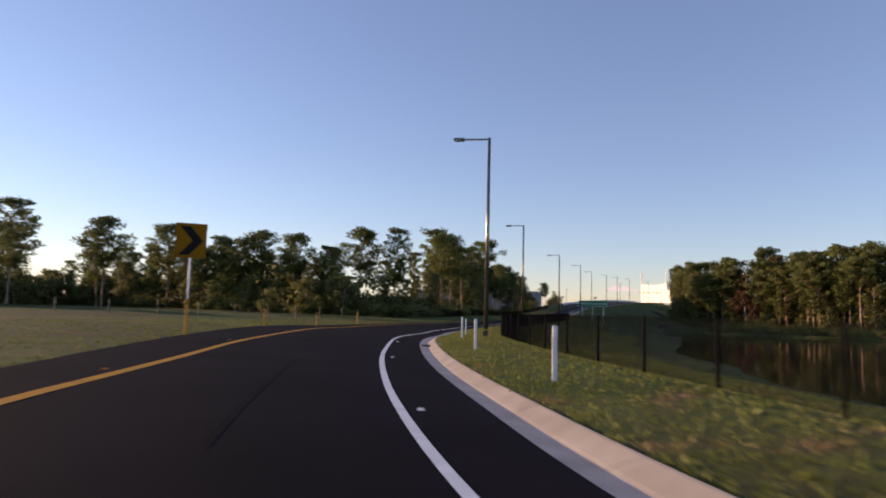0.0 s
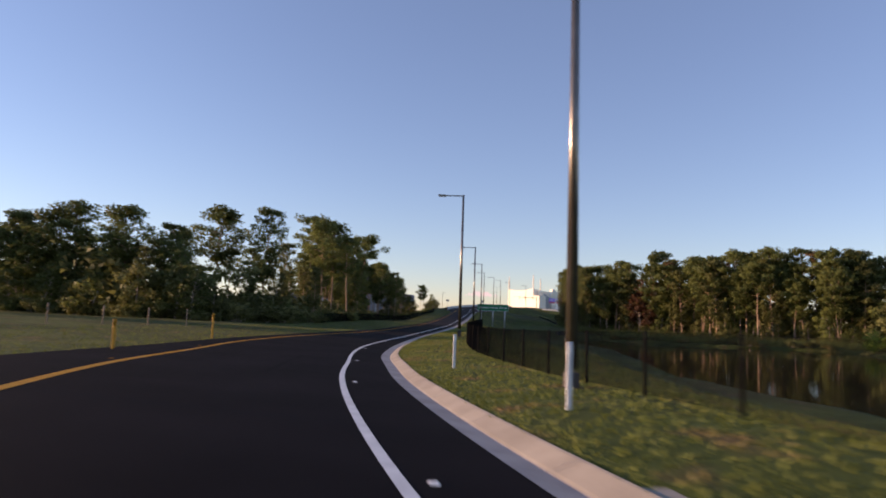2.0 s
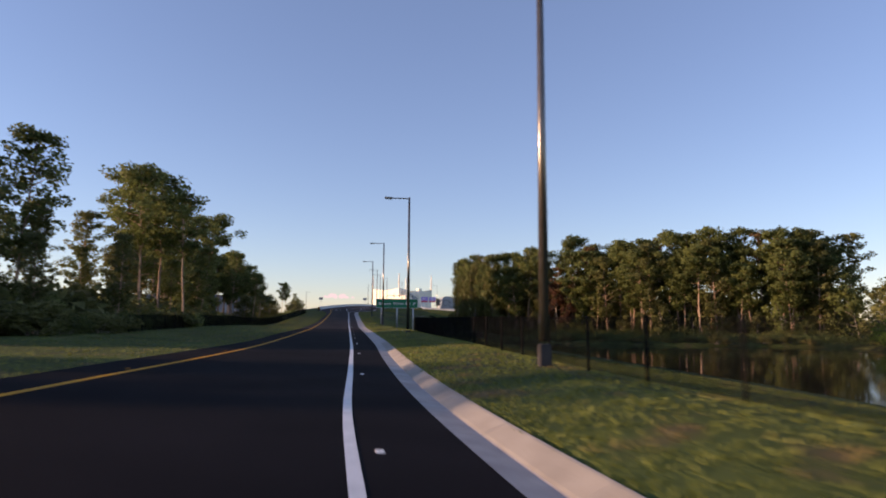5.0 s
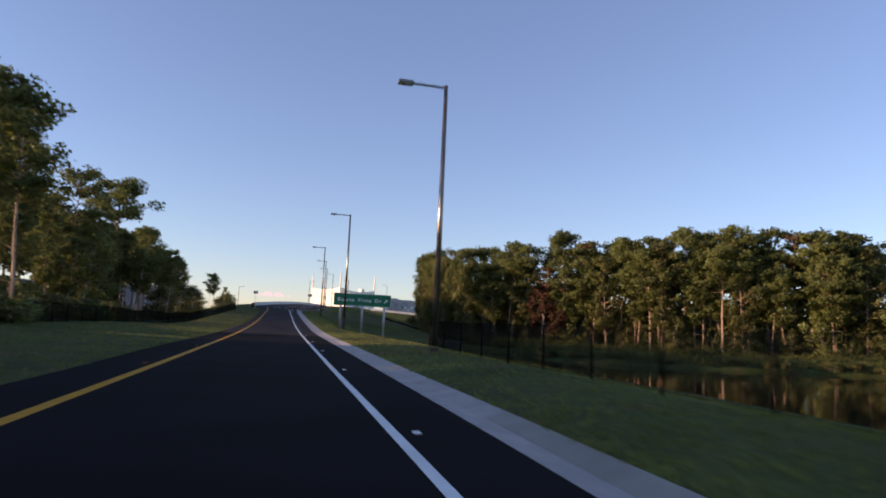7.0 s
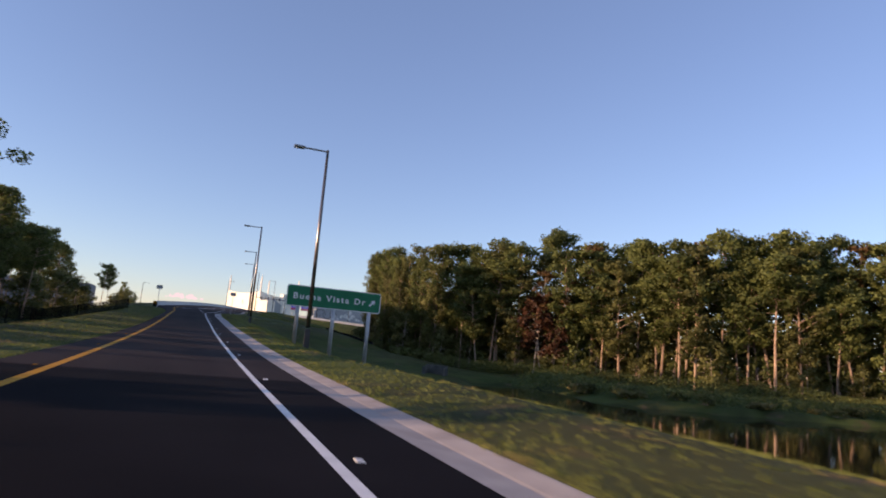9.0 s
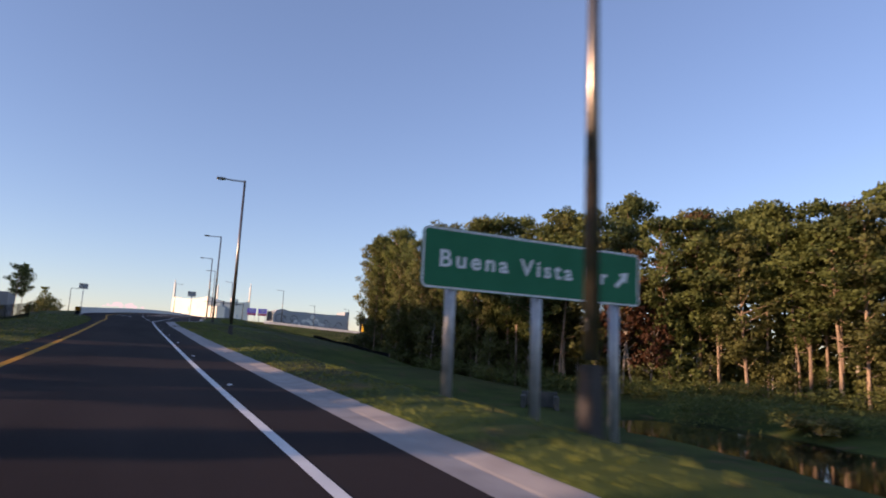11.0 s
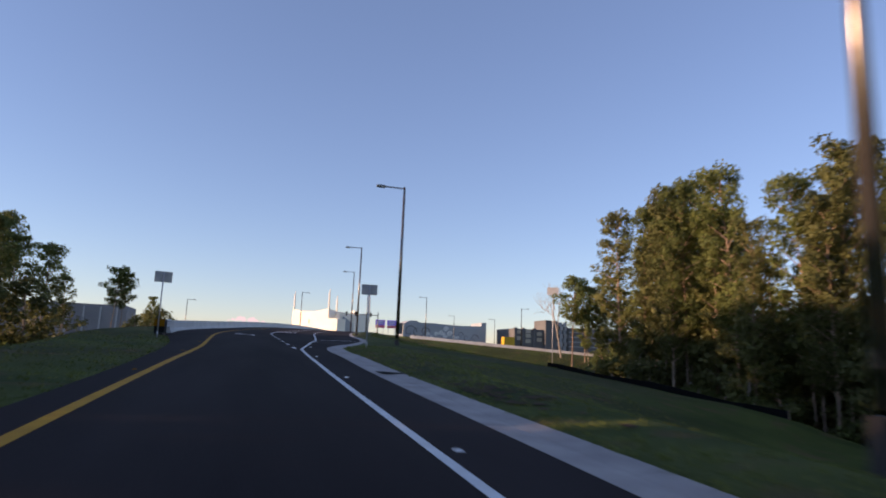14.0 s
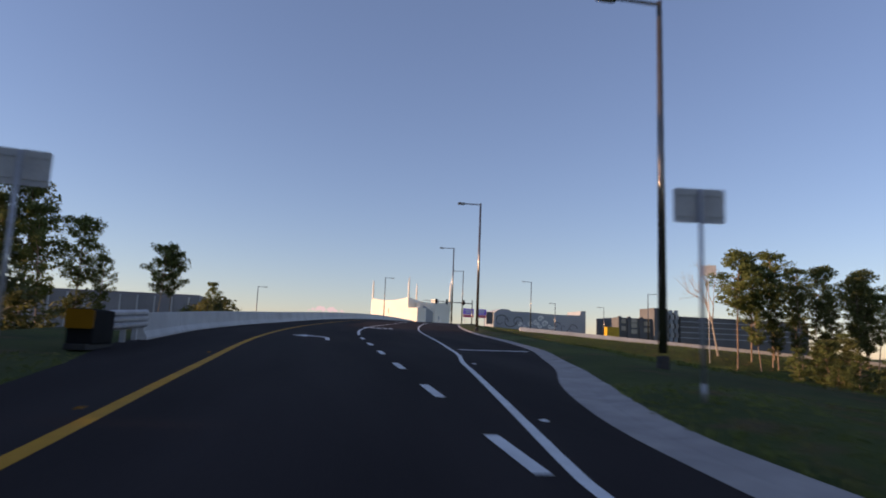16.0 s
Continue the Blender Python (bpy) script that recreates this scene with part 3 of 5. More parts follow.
def bent_trunk(bm, r, tall, thick, lean=0.03, sides=7):
    """A trunk in five slightly bent lengths; gives its points back."""
    pts = [Vector((0, 0, -0.4))]
    way = Vector((r.normal() * lean, r.normal() * lean, 1))
    for i in range(5):
        pts.append(pts[-1] + Vector((way.x * tall / 5, way.y * tall / 5, (tall + 0.4) / 5)))
        way += Vector((r.normal() * lean * 0.8, r.normal() * lean * 0.8, 0))
    for i in range(5):
        wood(bm, pts[i], pts[i + 1], thick * (1 - 0.16 * i), thick * (1 - 0.16 * (i + 1)), sides)
    return pts


def on_trunk(pts, f):
    f = f * (len(pts) - 1)
    i = min(int(f), len(pts) - 2)
    return pts[i].lerp(pts[i + 1], f - i)


def pine(seed, tall, crown_from, spread, pads, leaf, bark=None, name="pine_tree", label="tall pine with a bare trunk and a rounded clumpy crown", density=72, size=0.165, squash=0.72, thin=0.85):
    """A pine: long trunk, limbs in the upper part, each ending in clumps of needles."""
    r = np.random.default_rng(seed)
    t = thing(name, Matrix(), label, "tree")
    bm = bmesh.new()
    pts = bent_trunk(bm, r, tall * 0.96, 0.0075 * tall + 0.02, 0.03, 6)
    c = Cloud(seed + 50)
    c.core = on_trunk(pts, crown_from + 0.45 * (1 - crown_from))
    for i in range(pads):
        f = crown_from + (1 - crown_from) * (i + 0.5) / pads
        up = (f - crown_from) / (1 - crown_from)
        reach = spread * (0.5 + 1.3 * up if up < 0.38 else math.sqrt(1 - 0.80 * ((up - 0.38) / 0.62) ** 2)) * r.uniform(0.45, 1.1)
        turn = i * 2.4 + r.uniform(-0.6, 0.6)
        root = on_trunk(pts, max(0.05, f - 0.06))
        tip = on_trunk(pts, min(f, 0.99)) + Vector((math.cos(turn) * reach, math.sin(turn) * reach, r.uniform(-0.3, 0.7)))
        wood(bm, root, tip, 0.04 + 0.012 * reach, 0.015, 4)
        for g, k in ((1.0, 0.29), (0.75, 0.27), (0.45, 0.22)):
            rad = spread * k * r.uniform(0.65, 1.25)
            at = root.lerp(tip, g) + Vector((r.normal() * 0.3, r.normal() * 0.3, r.uniform(-0.15, 0.5))) * spread * 0.3
            c.pad(at, rad, int(0.8 * density * rad ** 1.4) + 10, size, squash, thin)
    for i in range(6):
        turn, reach = i * 1.05 + r.uniform(-0.3, 0.3), spread * (0.5 if i else 0.0) * r.uniform(0.7, 1.1)
        at = pts[-1] + Vector((math.cos(turn) * reach, math.sin(turn) * reach, -0.18 * reach + r.uniform(-0.3, 0.15)))
        c.pad(at, spread * 0.29, int(0.55 * density * spread * 0.4) + 12, size, 0.6, thin)
    for i in range(int(4 + 6 * crown_from)):
        f = r.uniform(0.25, crown_from + 0.05)
        p = on_trunk(pts, f)
        turn = r.uniform(0, 6.28)
        wood(bm, p, p + Vector((math.cos(turn), math.sin(turn), r.uniform(-0.1, 0.4))) * r.uniform(0.4, 1.4), 0.035, 0.012, 4)
    part("trunk", bm, bark or BARK, t)
    c.crown(leaf, t)
    return t


def broad(seed, tall, spread, count, leaf, bark=None, name="broadleaf_tree", label="dense dark green broadleaf tree with leaves to the ground", size=0.19, low=0.12):
    """A leafy tree: forked stem and clumps from low down to the top."""
    r = np.random.default_rng(seed)
    t = thing(name, Matrix(), label, "tree")
    bm = bmesh.new()
    pts = bent_trunk(bm, r, tall * 0.85, 0.012 * tall + 0.03, 0.05)
    c = Cloud(seed + 90)
    c.core = on_trunk(pts, 0.55)
    clumps = 18
    for i in range(clumps):
        f = low + (1 - low) * (i + 0.5) / clumps
        reach = spread * math.sqrt(max(0.05, 1 - (2 * f - 0.85) ** 2)) * r.uniform(0.45, 1.0)
        turn = i * 2.4 + r.uniform(-0.6, 0.6)
        root = on_trunk(pts, max(0.04, f * 0.8))
        tip = on_trunk(pts, min(0.99, f)) + Vector((math.cos(turn) * reach, math.sin(turn) * reach, r.uniform(-0.3, 0.5)))
        wood(bm, root, tip, 0.045, 0.015, 5)
        c.pad(tip, spread * r.uniform(0.30, 0.5), count // clumps, size, 0.8, 0.85)
    part("trunk", bm, bark or GREY_BARK, t)
    c.crown(leaf, t)
    return t


def bush(seed, tall, spread, count, leaf, name="shrub", label="low tangled green shrub", size=0.17):
    r = np.random.default_rng(seed)
    t = thing(name, Matrix(), label, "shrub")
    bm = bmesh.new()
    c = Cloud(seed + 7)
    for i in range(9):
        turn, reach = r.uniform(0, 6.28), spread * math.sqrt(r.uniform(0, 1)) * 0.8
        tip = Vector((math.cos(turn) * reach, math.sin(turn) * reach, tall * r.uniform(0.3, 0.85) * (1 - 0.35 * reach / spread)))
        wood(bm, (tip.x * 0.3, tip.y * 0.3, -0.15), tip, 0.03, 0.01, 4)
        c.pad(tip, max(0.35, spread * 0.42), count // 9, size, 0.7 * min(1.2, tall / spread), 0.45)
    part("stem", bm, GREY_BARK, t)
    c.crown(leaf, t)
    return t


PROTO = {
    "pineA": pine(1, 20, 0.50, 3.7, 26, PINE), "pineB": pine(2, 20, 0.58, 3.4, 22, PINE), "pineC": pine(3, 20, 0.36, 3.3, 31, PINE),
    "pineD": pine(4, 20, 0.74, 3.8, 18, PINE, density=95, label="tall pine with a high flat umbrella crown"), "pineE": pine(5, 20, 0.24, 2.9, 36, OAK, density=70, label="tall slender tree with loose olive foliage"),
    "pineNear": pine(6, 20, 0.34, 3.3, 34, PINE, density=110, size=0.13, thin=0.8), "pineEdge": pine(7, 20, 0.22, 3.0, 40, OAK, density=100, size=0.13, thin=0.8, label="tall slender tree with loose olive foliage"),
    "oakA": broad(11, 10, 3.2, 1900, OAK), "oakB": broad(12, 10, 2.7, 1700, OAK), "oakC": broad(13, 10, 3.4, 1900, PINE),
    "red": broad(21, 10, 2.4, 1500, RED_LEAF, label="maple with thin dull red autumn leaves", low=0.35),
    "rusty": pine(22, 20, 0.5, 2.2, 14, BROWN_LEAF, GREY_BARK, label="slender cypress with rusty brown foliage", density=60),
    "bushA": bush(31, 2.2, 1.8, 900, OAK), "bushB": bush(32, 1.6, 1.6, 750, OAK), "bushC": bush(33, 2.4, 2.2, 1000, PINE),
    "bright": bush(34, 4.0, 3.2, 2200, BRIGHT, label="bright green leafy bush on the pond bank"),
    "reed": bush(35, 1.0, 1.5, 600, REED, label="pale reeds and tall grass at the water's edge", size=0.2),
}
USED = set()


def plant(kind, x, y, scale=1.0, wide=1.0, group="", top=0.0):
    """One more of that kind, standing on the ground; the first takes the model itself. top: the height that it reaches, if given."""
    p = PROTO[kind]
    foot = ground_z(x, y)
    if foot < POND_Z + 0.2:
        return None
    if top:
        scale = (top - foot) / (19.4 if kind[:4] in ("pine", "rust") else 10.4)
    m = pose(x, y, foot, 0, 0, random.uniform(0, 360)) @ Matrix.Diagonal((scale * wide, scale * wide, scale, 1))
    if kind in USED:
        ob = copy_thing(p, m)
    else:
        ob = p
        USED.add(kind)
    ob.matrix_basis = m
    if group:
        ob["group"] = group
    return ob


def along(pts, step):
    """Points at even steps along a bent line."""
    out_, left_ = [], 0.0
    for (x0, y0), (x1, y1) in zip(pts, pts[1:]):
        n = math.hypot(x1 - x0, y1 - y0)
        d = left_
        while d < n:
            out_.append((x0 + (x1 - x0) * d / n, y0 + (y1 - y0) * d / n))
            d += step
        left_ = d - n
    return out_


def jitter(d):
    return random.uniform(-d, d)


random.seed(7)
# ---- the wood beyond the pond ----
POND_WOOD = "wood beyond the pond"
TOPS = [("pineC", 21.5, 225.0, 19.6), ("pineE", 22.5, 211.5, 18.2), ("pineA", 28.5, 201.4, 19.9), ("pineC", 34.0, 197.6, 20.0), ("pineD", 43.8, 197.8, 22.4), ("rusty", 43.5, 190.5, 18.6), ("pineB", 46.6, 186.2, 17.4), ("pineA", 49.2, 182.2, 19.7),
        ("pineC", 52.2, 177.5, 19.9), ("pineA", 55.8, 172.5, 20.8), ("pineC", 59.3, 169.4, 20.3), ("pineA", 62.0, 167.0, 20.9), ("pineC", 67.0, 163.4, 20.8), ("pineB", 71.5, 160.7, 20.1), ("pineA", 76.0, 158.4, 19.9), ("pineC", 80.1, 156.8, 17.7)]
TOPS += [("pineE", 24.9, 240.0, 19.6), ("pineC", 25.5, 235.0, 19.0), ("pineE", 22.4, 229.0, 20.6), ("pineC", 27.1, 228.8, 22.4), ("pineC", 22.3, 220.3, 20.4), ("pineA", 23.0, 214.5, 18.0), ("pineC", 26.1, 204.0, 19.2), ("pineA", 30.2, 200.2, 19.0), ("pineE", 33.0, 197.0, 18.8), ("pineC", 42.0, 189.0, 18.0),
         ("pineB", 50.6, 179.5, 19.2), ("pineC", 24.0, 209.5, 17.4), ("pineB", 36.6, 195.2, 18.6), ("rusty", 45.2, 188.0, 19.0)]
for kind, x, y, top in TOPS:
    if y > 198:
        kind = {"pineC": "pineNear", "pineA": "pineNear", "pineE": "pineEdge"}.get(kind, kind)
        top -= 1.2 if y < 232 else 0.0
    plant(kind, x, y, 1.0, 1.0 if y > 238 else 0.72 if y > 205 else random.uniform(0.9, 1.1), POND_WOOD, top)
plant("red", 38.0, 190.8, 1.0, 1.0, POND_WOOD, 12.5)
plant("red", 39.6, 189.6, 1.0, 0.8, POND_WOOD, 9.0)
for kind, x, y, k in (("bushA", 23.4, 237.5, 1.3), ("bushC", 25.2, 238.5, 1.5), ("bushB", 27.2, 240.5, 1.4), ("bushA", 28.6, 238.0, 1.5), ("oakB", 27.5, 242.5, 0.55), ("oakA", 30.5, 241.0, 0.6)):
    plant(kind, x, y, k, 1.2, POND_WOOD)
FRONT = [(22, 231), (21, 224), (20.5, 212), (24, 201), (34, 194), (43, 187), (53, 171), (62, 163), (72, 157), (82, 154)]
for back, step, lo, hi in ((1.0, 3.4, 12.5, 18.5), (5.5, 3.8, 16.5, 20.3), (11.5, 9.0, 16.5, 20.5)):
    for i, (x, y) in enumerate(along(FRONT, step)):
        x, y = x + back * 0.72 + jitter(1.5), y + back * 0.62 + jitter(1.5)
        gap = 190 < y < 228 and (back > 9 or back > 5 and i % 3 != 0)
        plant(random.choice(("pineNear", "pineEdge", "pineEdge") if y > 203 and back < 9 else ("pineA", "pineB", "pineC", "pineC", "pineE", "pineE", "pineD", "rusty")), x, y, 1.0, random.uniform(0.7, 0.95) if y > 203 else random.uniform(1.05, 1.4), POND_WOOD, random.uniform(lo, hi) * (0.6 if gap else 1.0))
for back, step in ((1.5, 3.4), (6.0, 4.0)):
    for x, y in along(FRONT, step):
        plant(random.choice(("oakA", "oakB", "oakC")), x + back * 0.72 + jitter(1.6), y + back * 0.62 + jitter(1.6), random.uniform(0.4, 0.95), 1.0, POND_WOOD)
for x, y in along(FRONT, 1.9):
    plant(random.choice(("bushA", "bushB", "bushC")), x + random.uniform(-2.5, 2.0), y + random.uniform(-2.5, 2.0), random.uniform(0.6, 1.2), 1.1, "undergrowth beyond the pond")
BANK = [(23, 168), (25, 155), (31, 149), (42, 146), (52, 142.5), (59, 137), (60, 128), (58.5, 118), (60, 104), (70, 82), (84, 60)]
for x, y in along(BANK, 2.4):
    plant(random.choice(("reed", "reed", "bushB", "bushA")), x + random.uniform(-1.0, 4.0), y + jitter(2.0), random.uniform(0.45, 0.9), 1.2, "growth on the far bank")
for x, y, k in ((58.5, 126, 1.35), (62, 123, 1.2), (56.5, 128.5, 0.7)):
    plant("bright", x, y, k, 1.0, "growth on the far bank")
for kind, x, y, top in (("oakA", 70, 113, 9.5), ("oakC", 74, 108, 10.5), ("pineC", 77, 112, 12.5), ("oakB", 79, 102, 9.0), ("oakA", 84, 98, 9.5), ("oakC", 90, 92, 9.0), ("pineC", 70, 128, 12.0), ("oakC", 72.5, 126, 10.0), ("oakA", 67, 130, 9.0)):
    plant(kind, x, y, 1.0, 1.1, "trees on the far bank", top)
for x, y in along([(80, 150), (92, 140), (104, 120), (112, 96), (122, 70)], 5.0):
    plant(random.choice(("pineA", "pineC", "oakA", "oakC")), x + jitter(2), y + jitter(2), 1.0, 1.1, "trees on the far bank", random.uniform(8, 11))

# ---- the trees below the crossing ----
CROSSING = "trees below the crossing"
for kind, x, y, top in (("pineA", 52.3, 299.0, 21.0), ("pineB", 62.2, 303.2, 22.0), ("pineA", 57.0, 302.0, 19.6), ("pineC", 68.0, 305.0, 20.0), ("pineA", 75.0, 306.0, 20.6), ("pineC", 79.0, 304.0, 18.6), ("pineA", 83.0, 306.0, 20.4), ("pineC", 91.0, 304.0, 20.6), ("pineA", 99.0, 302.0, 20.0), ("pineC", 108.0, 300.0, 20.4)):
    plant(kind, x, y, 1.0, 1.1, CROSSING, top)
for x, y in along([(56, 297), (66, 299), (80, 300), (112, 296)], 2.3):
    plant(random.choice(("pineE", "pineC", "pineE")), x + jitter(2), y + jitter(2), 1.0, 1.0, CROSSING, random.uniform(12.5, 18.5))
for x, y in along([(30, 246), (36, 256), (42, 268), (50, 282), (62, 288)], 3.6):
    plant(random.choice(("pineE", "pineE", "pineC")), x + jitter(2.5), y + jitter(2.5), random.uniform(0.28, 0.46), 1.1, "saplings below the crossing")
for x, y in along([(32, 246), (38, 256), (44, 268), (54, 284), (72, 292)], 4.5):
    plant(random.choice(("bushA", "bushB", "bushC")), x + jitter(2), y + jitter(2), random.uniform(0.5, 0.9), 1.1, "saplings below the crossing")

# ---- the wood on the outside of the bend ----
BEND_WOOD = "wood outside the bend"
for kind, x, y, top in (("pineC", -90.0, 66.0, 17.0), ("pineA", -94.5, 70.0, 14.0), ("pineA", -93.0, 88.0, 17.5), ("pineC", -96.0, 90.0, 15.0), ("pineA", -84.0, 95.0, 16.9), ("pineC", -70.6, 94.5, 13.8), ("pineA", -60.0, 90.0, 14.8), ("pineA", -63.5, 91.0, 13.8), ("pineA", -51.0, 86.0, 13.7), ("pineC", -45.2, 84.0, 11.6), ("pineA", -48.7, 107.0, 17.5), ("pineC", -40.7, 105.4, 17.4),
                        ("pineA", -35.2, 120.6, 17.8), ("pineA", -35.1, 128.0, 18.6), ("pineB", -31.0, 122.0, 15.0), ("pineB", -43.0, 139.0, 21.5), ("pineA", -42.0, 152.0, 20.0), ("pineB", -41.0, 168.0, 20.0), ("pineC", -37.5, 196.0, 16.5), ("pineA", -38.5, 207.0, 18.0), ("pineC", -39.5, 213.0, 17.0), ("pineA", -42.0, 219.0, 18.5), ("pineC", -41.0, 225.0, 16.5), ("pineD", -42.5, 202.0, 25.2), ("pineB", -41.0, 203.5, 16.3), ("pineA", -41.4, 242.0, 17.6), ("pineB", -33.0, 203.0, 12.4)):
    plant(kind, x, y, 1.0, 1.4 if x < -48 else 1.1, BEND_WOOD, top)


def open_row(x, y):
    """Where the wood is thin enough for the low sun to reach the road."""
    return 74 < y < 172 and (x > -52 or y > 112) and noise.noise((3.0, (y + 0.05 * x) * 0.27, 40.0)) > (-0.06 if 90 < y < 125 else 0.06)


LEFT = [(-128, 110), (-110, 104), (-92, 98), (-74, 92), (-60, 86), (-47, 80), (-38, 80), (-33, 88), (-31, 100), (-32, 120), (-34, 150), (-38, 178), (-46, 198), (-50, 215), (-52, 245)]
for back, step, lo, hi in ((3.0, 4.4, 7.0, 10.0), (9.0, 4.6, 9.0, 12.5), (17.0, 11.0, 10.0, 14.0)):
    for x, y in along(LEFT, step):
        grow = 0.88 + 0.32 * max(smooth_step(100, 150, y), smooth_step(-50, -75, x)) + 0.22 * smooth_step(145, 160, y) + 0.35 * smooth_step(188, 204, y)
        x, y = x - back * (0.9 if x > -40 else 0.2) + jitter(1.6), y + back * (0.15 if x > -40 else 0.9) + jitter(1.6)
        if 112 < y < 148 and random.random() < 0.5 or open_row(x, y):
            continue
        plant(random.choice(("pineA", "pineB", "pineC", "pineC", "pineE")), x, y, 1.0, random.uniform(1.0, 1.3), BEND_WOOD, random.uniform(lo, hi) * grow)
for back, step in ((1.5, 3.8), (6.5, 4.6)):
    for x, y in along(LEFT, step):
        x, y = x - back * (0.9 if x > -40 else 0.2) + jitter(1.6), y + back * (0.15 if x > -40 else 0.9) + jitter(1.6)
        if not open_row(x, y):
            plant(random.choice(("oakA", "oakB", "oakC", "oakC")), x, y, random.uniform(0.4, 0.75) * (0.62 if x > -62 and y > 92 else 1.0), 1.2, BEND_WOOD)
for x, y in along(LEFT, 2.0):
    plant(random.choice(("bushA", "bushB", "bushC", "bushC")), x + random.uniform(-1, 2.0), y - random.uniform(-1, 1.5), random.uniform(0.6, 1.15), 1.2, "undergrowth outside the bend")
for x, y in along([(-93, 58), (-104, 74), (-116, 96), (-128, 110)], 3.2):
    plant(random.choice(("oakA", "oakB", "oakC", "pineC")), x - random.uniform(0, 8), y + jitter(2), 1.0, 1.2, BEND_WOOD, random.uniform(6.0, 9.5))
for x, y in along([(-43, 180), (-47, 197), (-50, 216), (-52, 236)], 2.6):
    plant(random.choice(("oakA", "oakC")), x + jitter(1.5), y + jitter(1.2), 1.0, 0.9, BEND_WOOD, random.uniform(12.5, 16.0))
# a looser row that runs on beside the rising ramp
for kind, x, y, top in (("pineA", -45.6, 215.0, 18.5), ("pineB", -44.7, 226.0, 17.2), ("pineA", -42.8, 236.0, 17.0), ("pineB", -39.6, 246.0, 17.7), ("pineA", -38.1, 255.0, 16.2), ("pineB", -46.0, 252.0, 15.5), ("pineB", -42.0, 262.0, 14.5), ("pineA", -50.4, 300.3, 24.0), ("pineC", -53.0, 296.0, 21.0), ("pineA", -57.0, 300.0, 24.0), ("pineB", -62.5, 302.0, 23.0), ("pineC", -47.0, 297.0, 20.0), ("pineA", -44.2, 300.3, 19.4), ("pineC", -41.5, 301.5, 14.5), ("pineB", -55.0, 298.0, 21.0), ("pineA", -60.0, 303.0, 20.0), ("pineB", -33.6, 298.6, 16.2), ("pineB", -32.3, 299.4, 15.6), ("pineC", -30.4, 317.7, 13.0), ("oakA", -28.8, 317.0, 11.0)):
    plant(kind, x, y, 1.0, 0.95 if top > 16 else 0.85, "pines beside the rising ramp", top)
for x, y in along([(-39, 222), (-37, 240), (-35, 262), (-32, 285), (-28, 308), (-31, 326)], 2.3):
    plant(random.choice(("bushA", "bushC", "bushC", "oakB")), x + jitter(1.5), y + jitter(1.5), random.uniform(0.6, 1.0), 1.3, "undergrowth beside the ramp")



# ---- the dense inside of both woods, too deep to tell tree from tree ----
def thicket(name, line, lo, hi, shift, count, top, mat, seed, label, size=0.55, thin=0.5):
    c = Cloud(seed)
    r = c.r
    pts = along(line, 1.0)
    pick = r.integers(0, len(pts), count)
    d = r.uniform(lo, hi, count)
    cen = []
    for i in range(count):
        px_, py_ = pts[pick[i]]
        dx, dy = shift(px_, py_)
        x, y = px_ + dx * d[i] + r.normal(0, 0.8), py_ + dy * d[i] + r.normal(0, 0.8)
        hump = 0.75 + 0.5 * noise.noise((x * 0.12, y * 0.12, 1.0))
        if x < 0 and open_row(x, y):
            hump *= 0.3
        elif -62 < x < 0 and y > 92:
            hump *= 0.5
        cen.append((x, y, ground_z(x, y) + top * hump * r.random() ** 0.8))
    c.tufts(np.array(cen), size, thin)
    ob = mesh_part(name, c.v, c.f, mat)
    return tagged(ob, label, "thicket", kind="stuff")


thicket("thicket", FRONT, 4.0, 17.0, lambda x, y: (0.72, 0.62), 30000, 12.5, OAK, 5, "dense shaded undergrowth inside the wood")
thicket("thicket", LEFT, 4.0, 18.0, lambda x, y: (-0.9, 0.15) if x > -40 else (-0.2, 0.9), 42000, 8.0, OAK, 6, "dense shaded undergrowth inside the wood")
thicket("thicket", [(-70, 36), (-80, 47), (-93, 62), (-104, 77), (-116, 97), (-128, 112)], 2.0, 12.0, lambda x, y: (-0.75, 0.6), 14000, 8.0, OAK, 7, "dense shaded undergrowth inside the wood")
thicket("bank_growth", [(22, 196), (32, 186), (42, 177), (52, 163), (62, 154), (74, 148)], -5.0, 5.0, lambda x, y: (0.72, 0.62), 13000, 2.2, PINE, 8, "low tangled growth on the far bank", 0.14, 0.3)
thicket("bank_growth", [(24, 172), (27, 156), (34, 150), (44, 148), (54, 145), (62, 139), (66, 128)], -2.0, 9.0, lambda x, y: (0.72, 0.62), 16000, 1.5, PINE, 9, "low tangled growth on the far bank", 0.19, 0.3)
thicket("bank_growth", [(-45, 196), (-41, 222), (-38, 245), (-35, 265), (-31, 290), (-27, 312)], -2.5, 3.0, lambda x, y: (-1.0, 0.0), 22000, 3.6, PINE, 12, "low tangled growth beside the rising ramp", 0.3, 0.45)
thicket("bank_growth", [(-37, 256), (-32, 285), (-28, 308), (-30, 322)], -2.0, 3.0, lambda x, y: (-1.0, 0.0), 9000, 5.6, PINE, 13, "low tangled growth beside the rising ramp", 0.3, 0.45)


# ---- a bare tree in the slope below the crossing ----
bare = thing("bare_tree", pose(53.1, 305.0, ground_z(53.1, 305.0)), "leafless grey tree with thin forked branches", "tree")
bm = bmesh.new()
rng = np.random.default_rng(77)


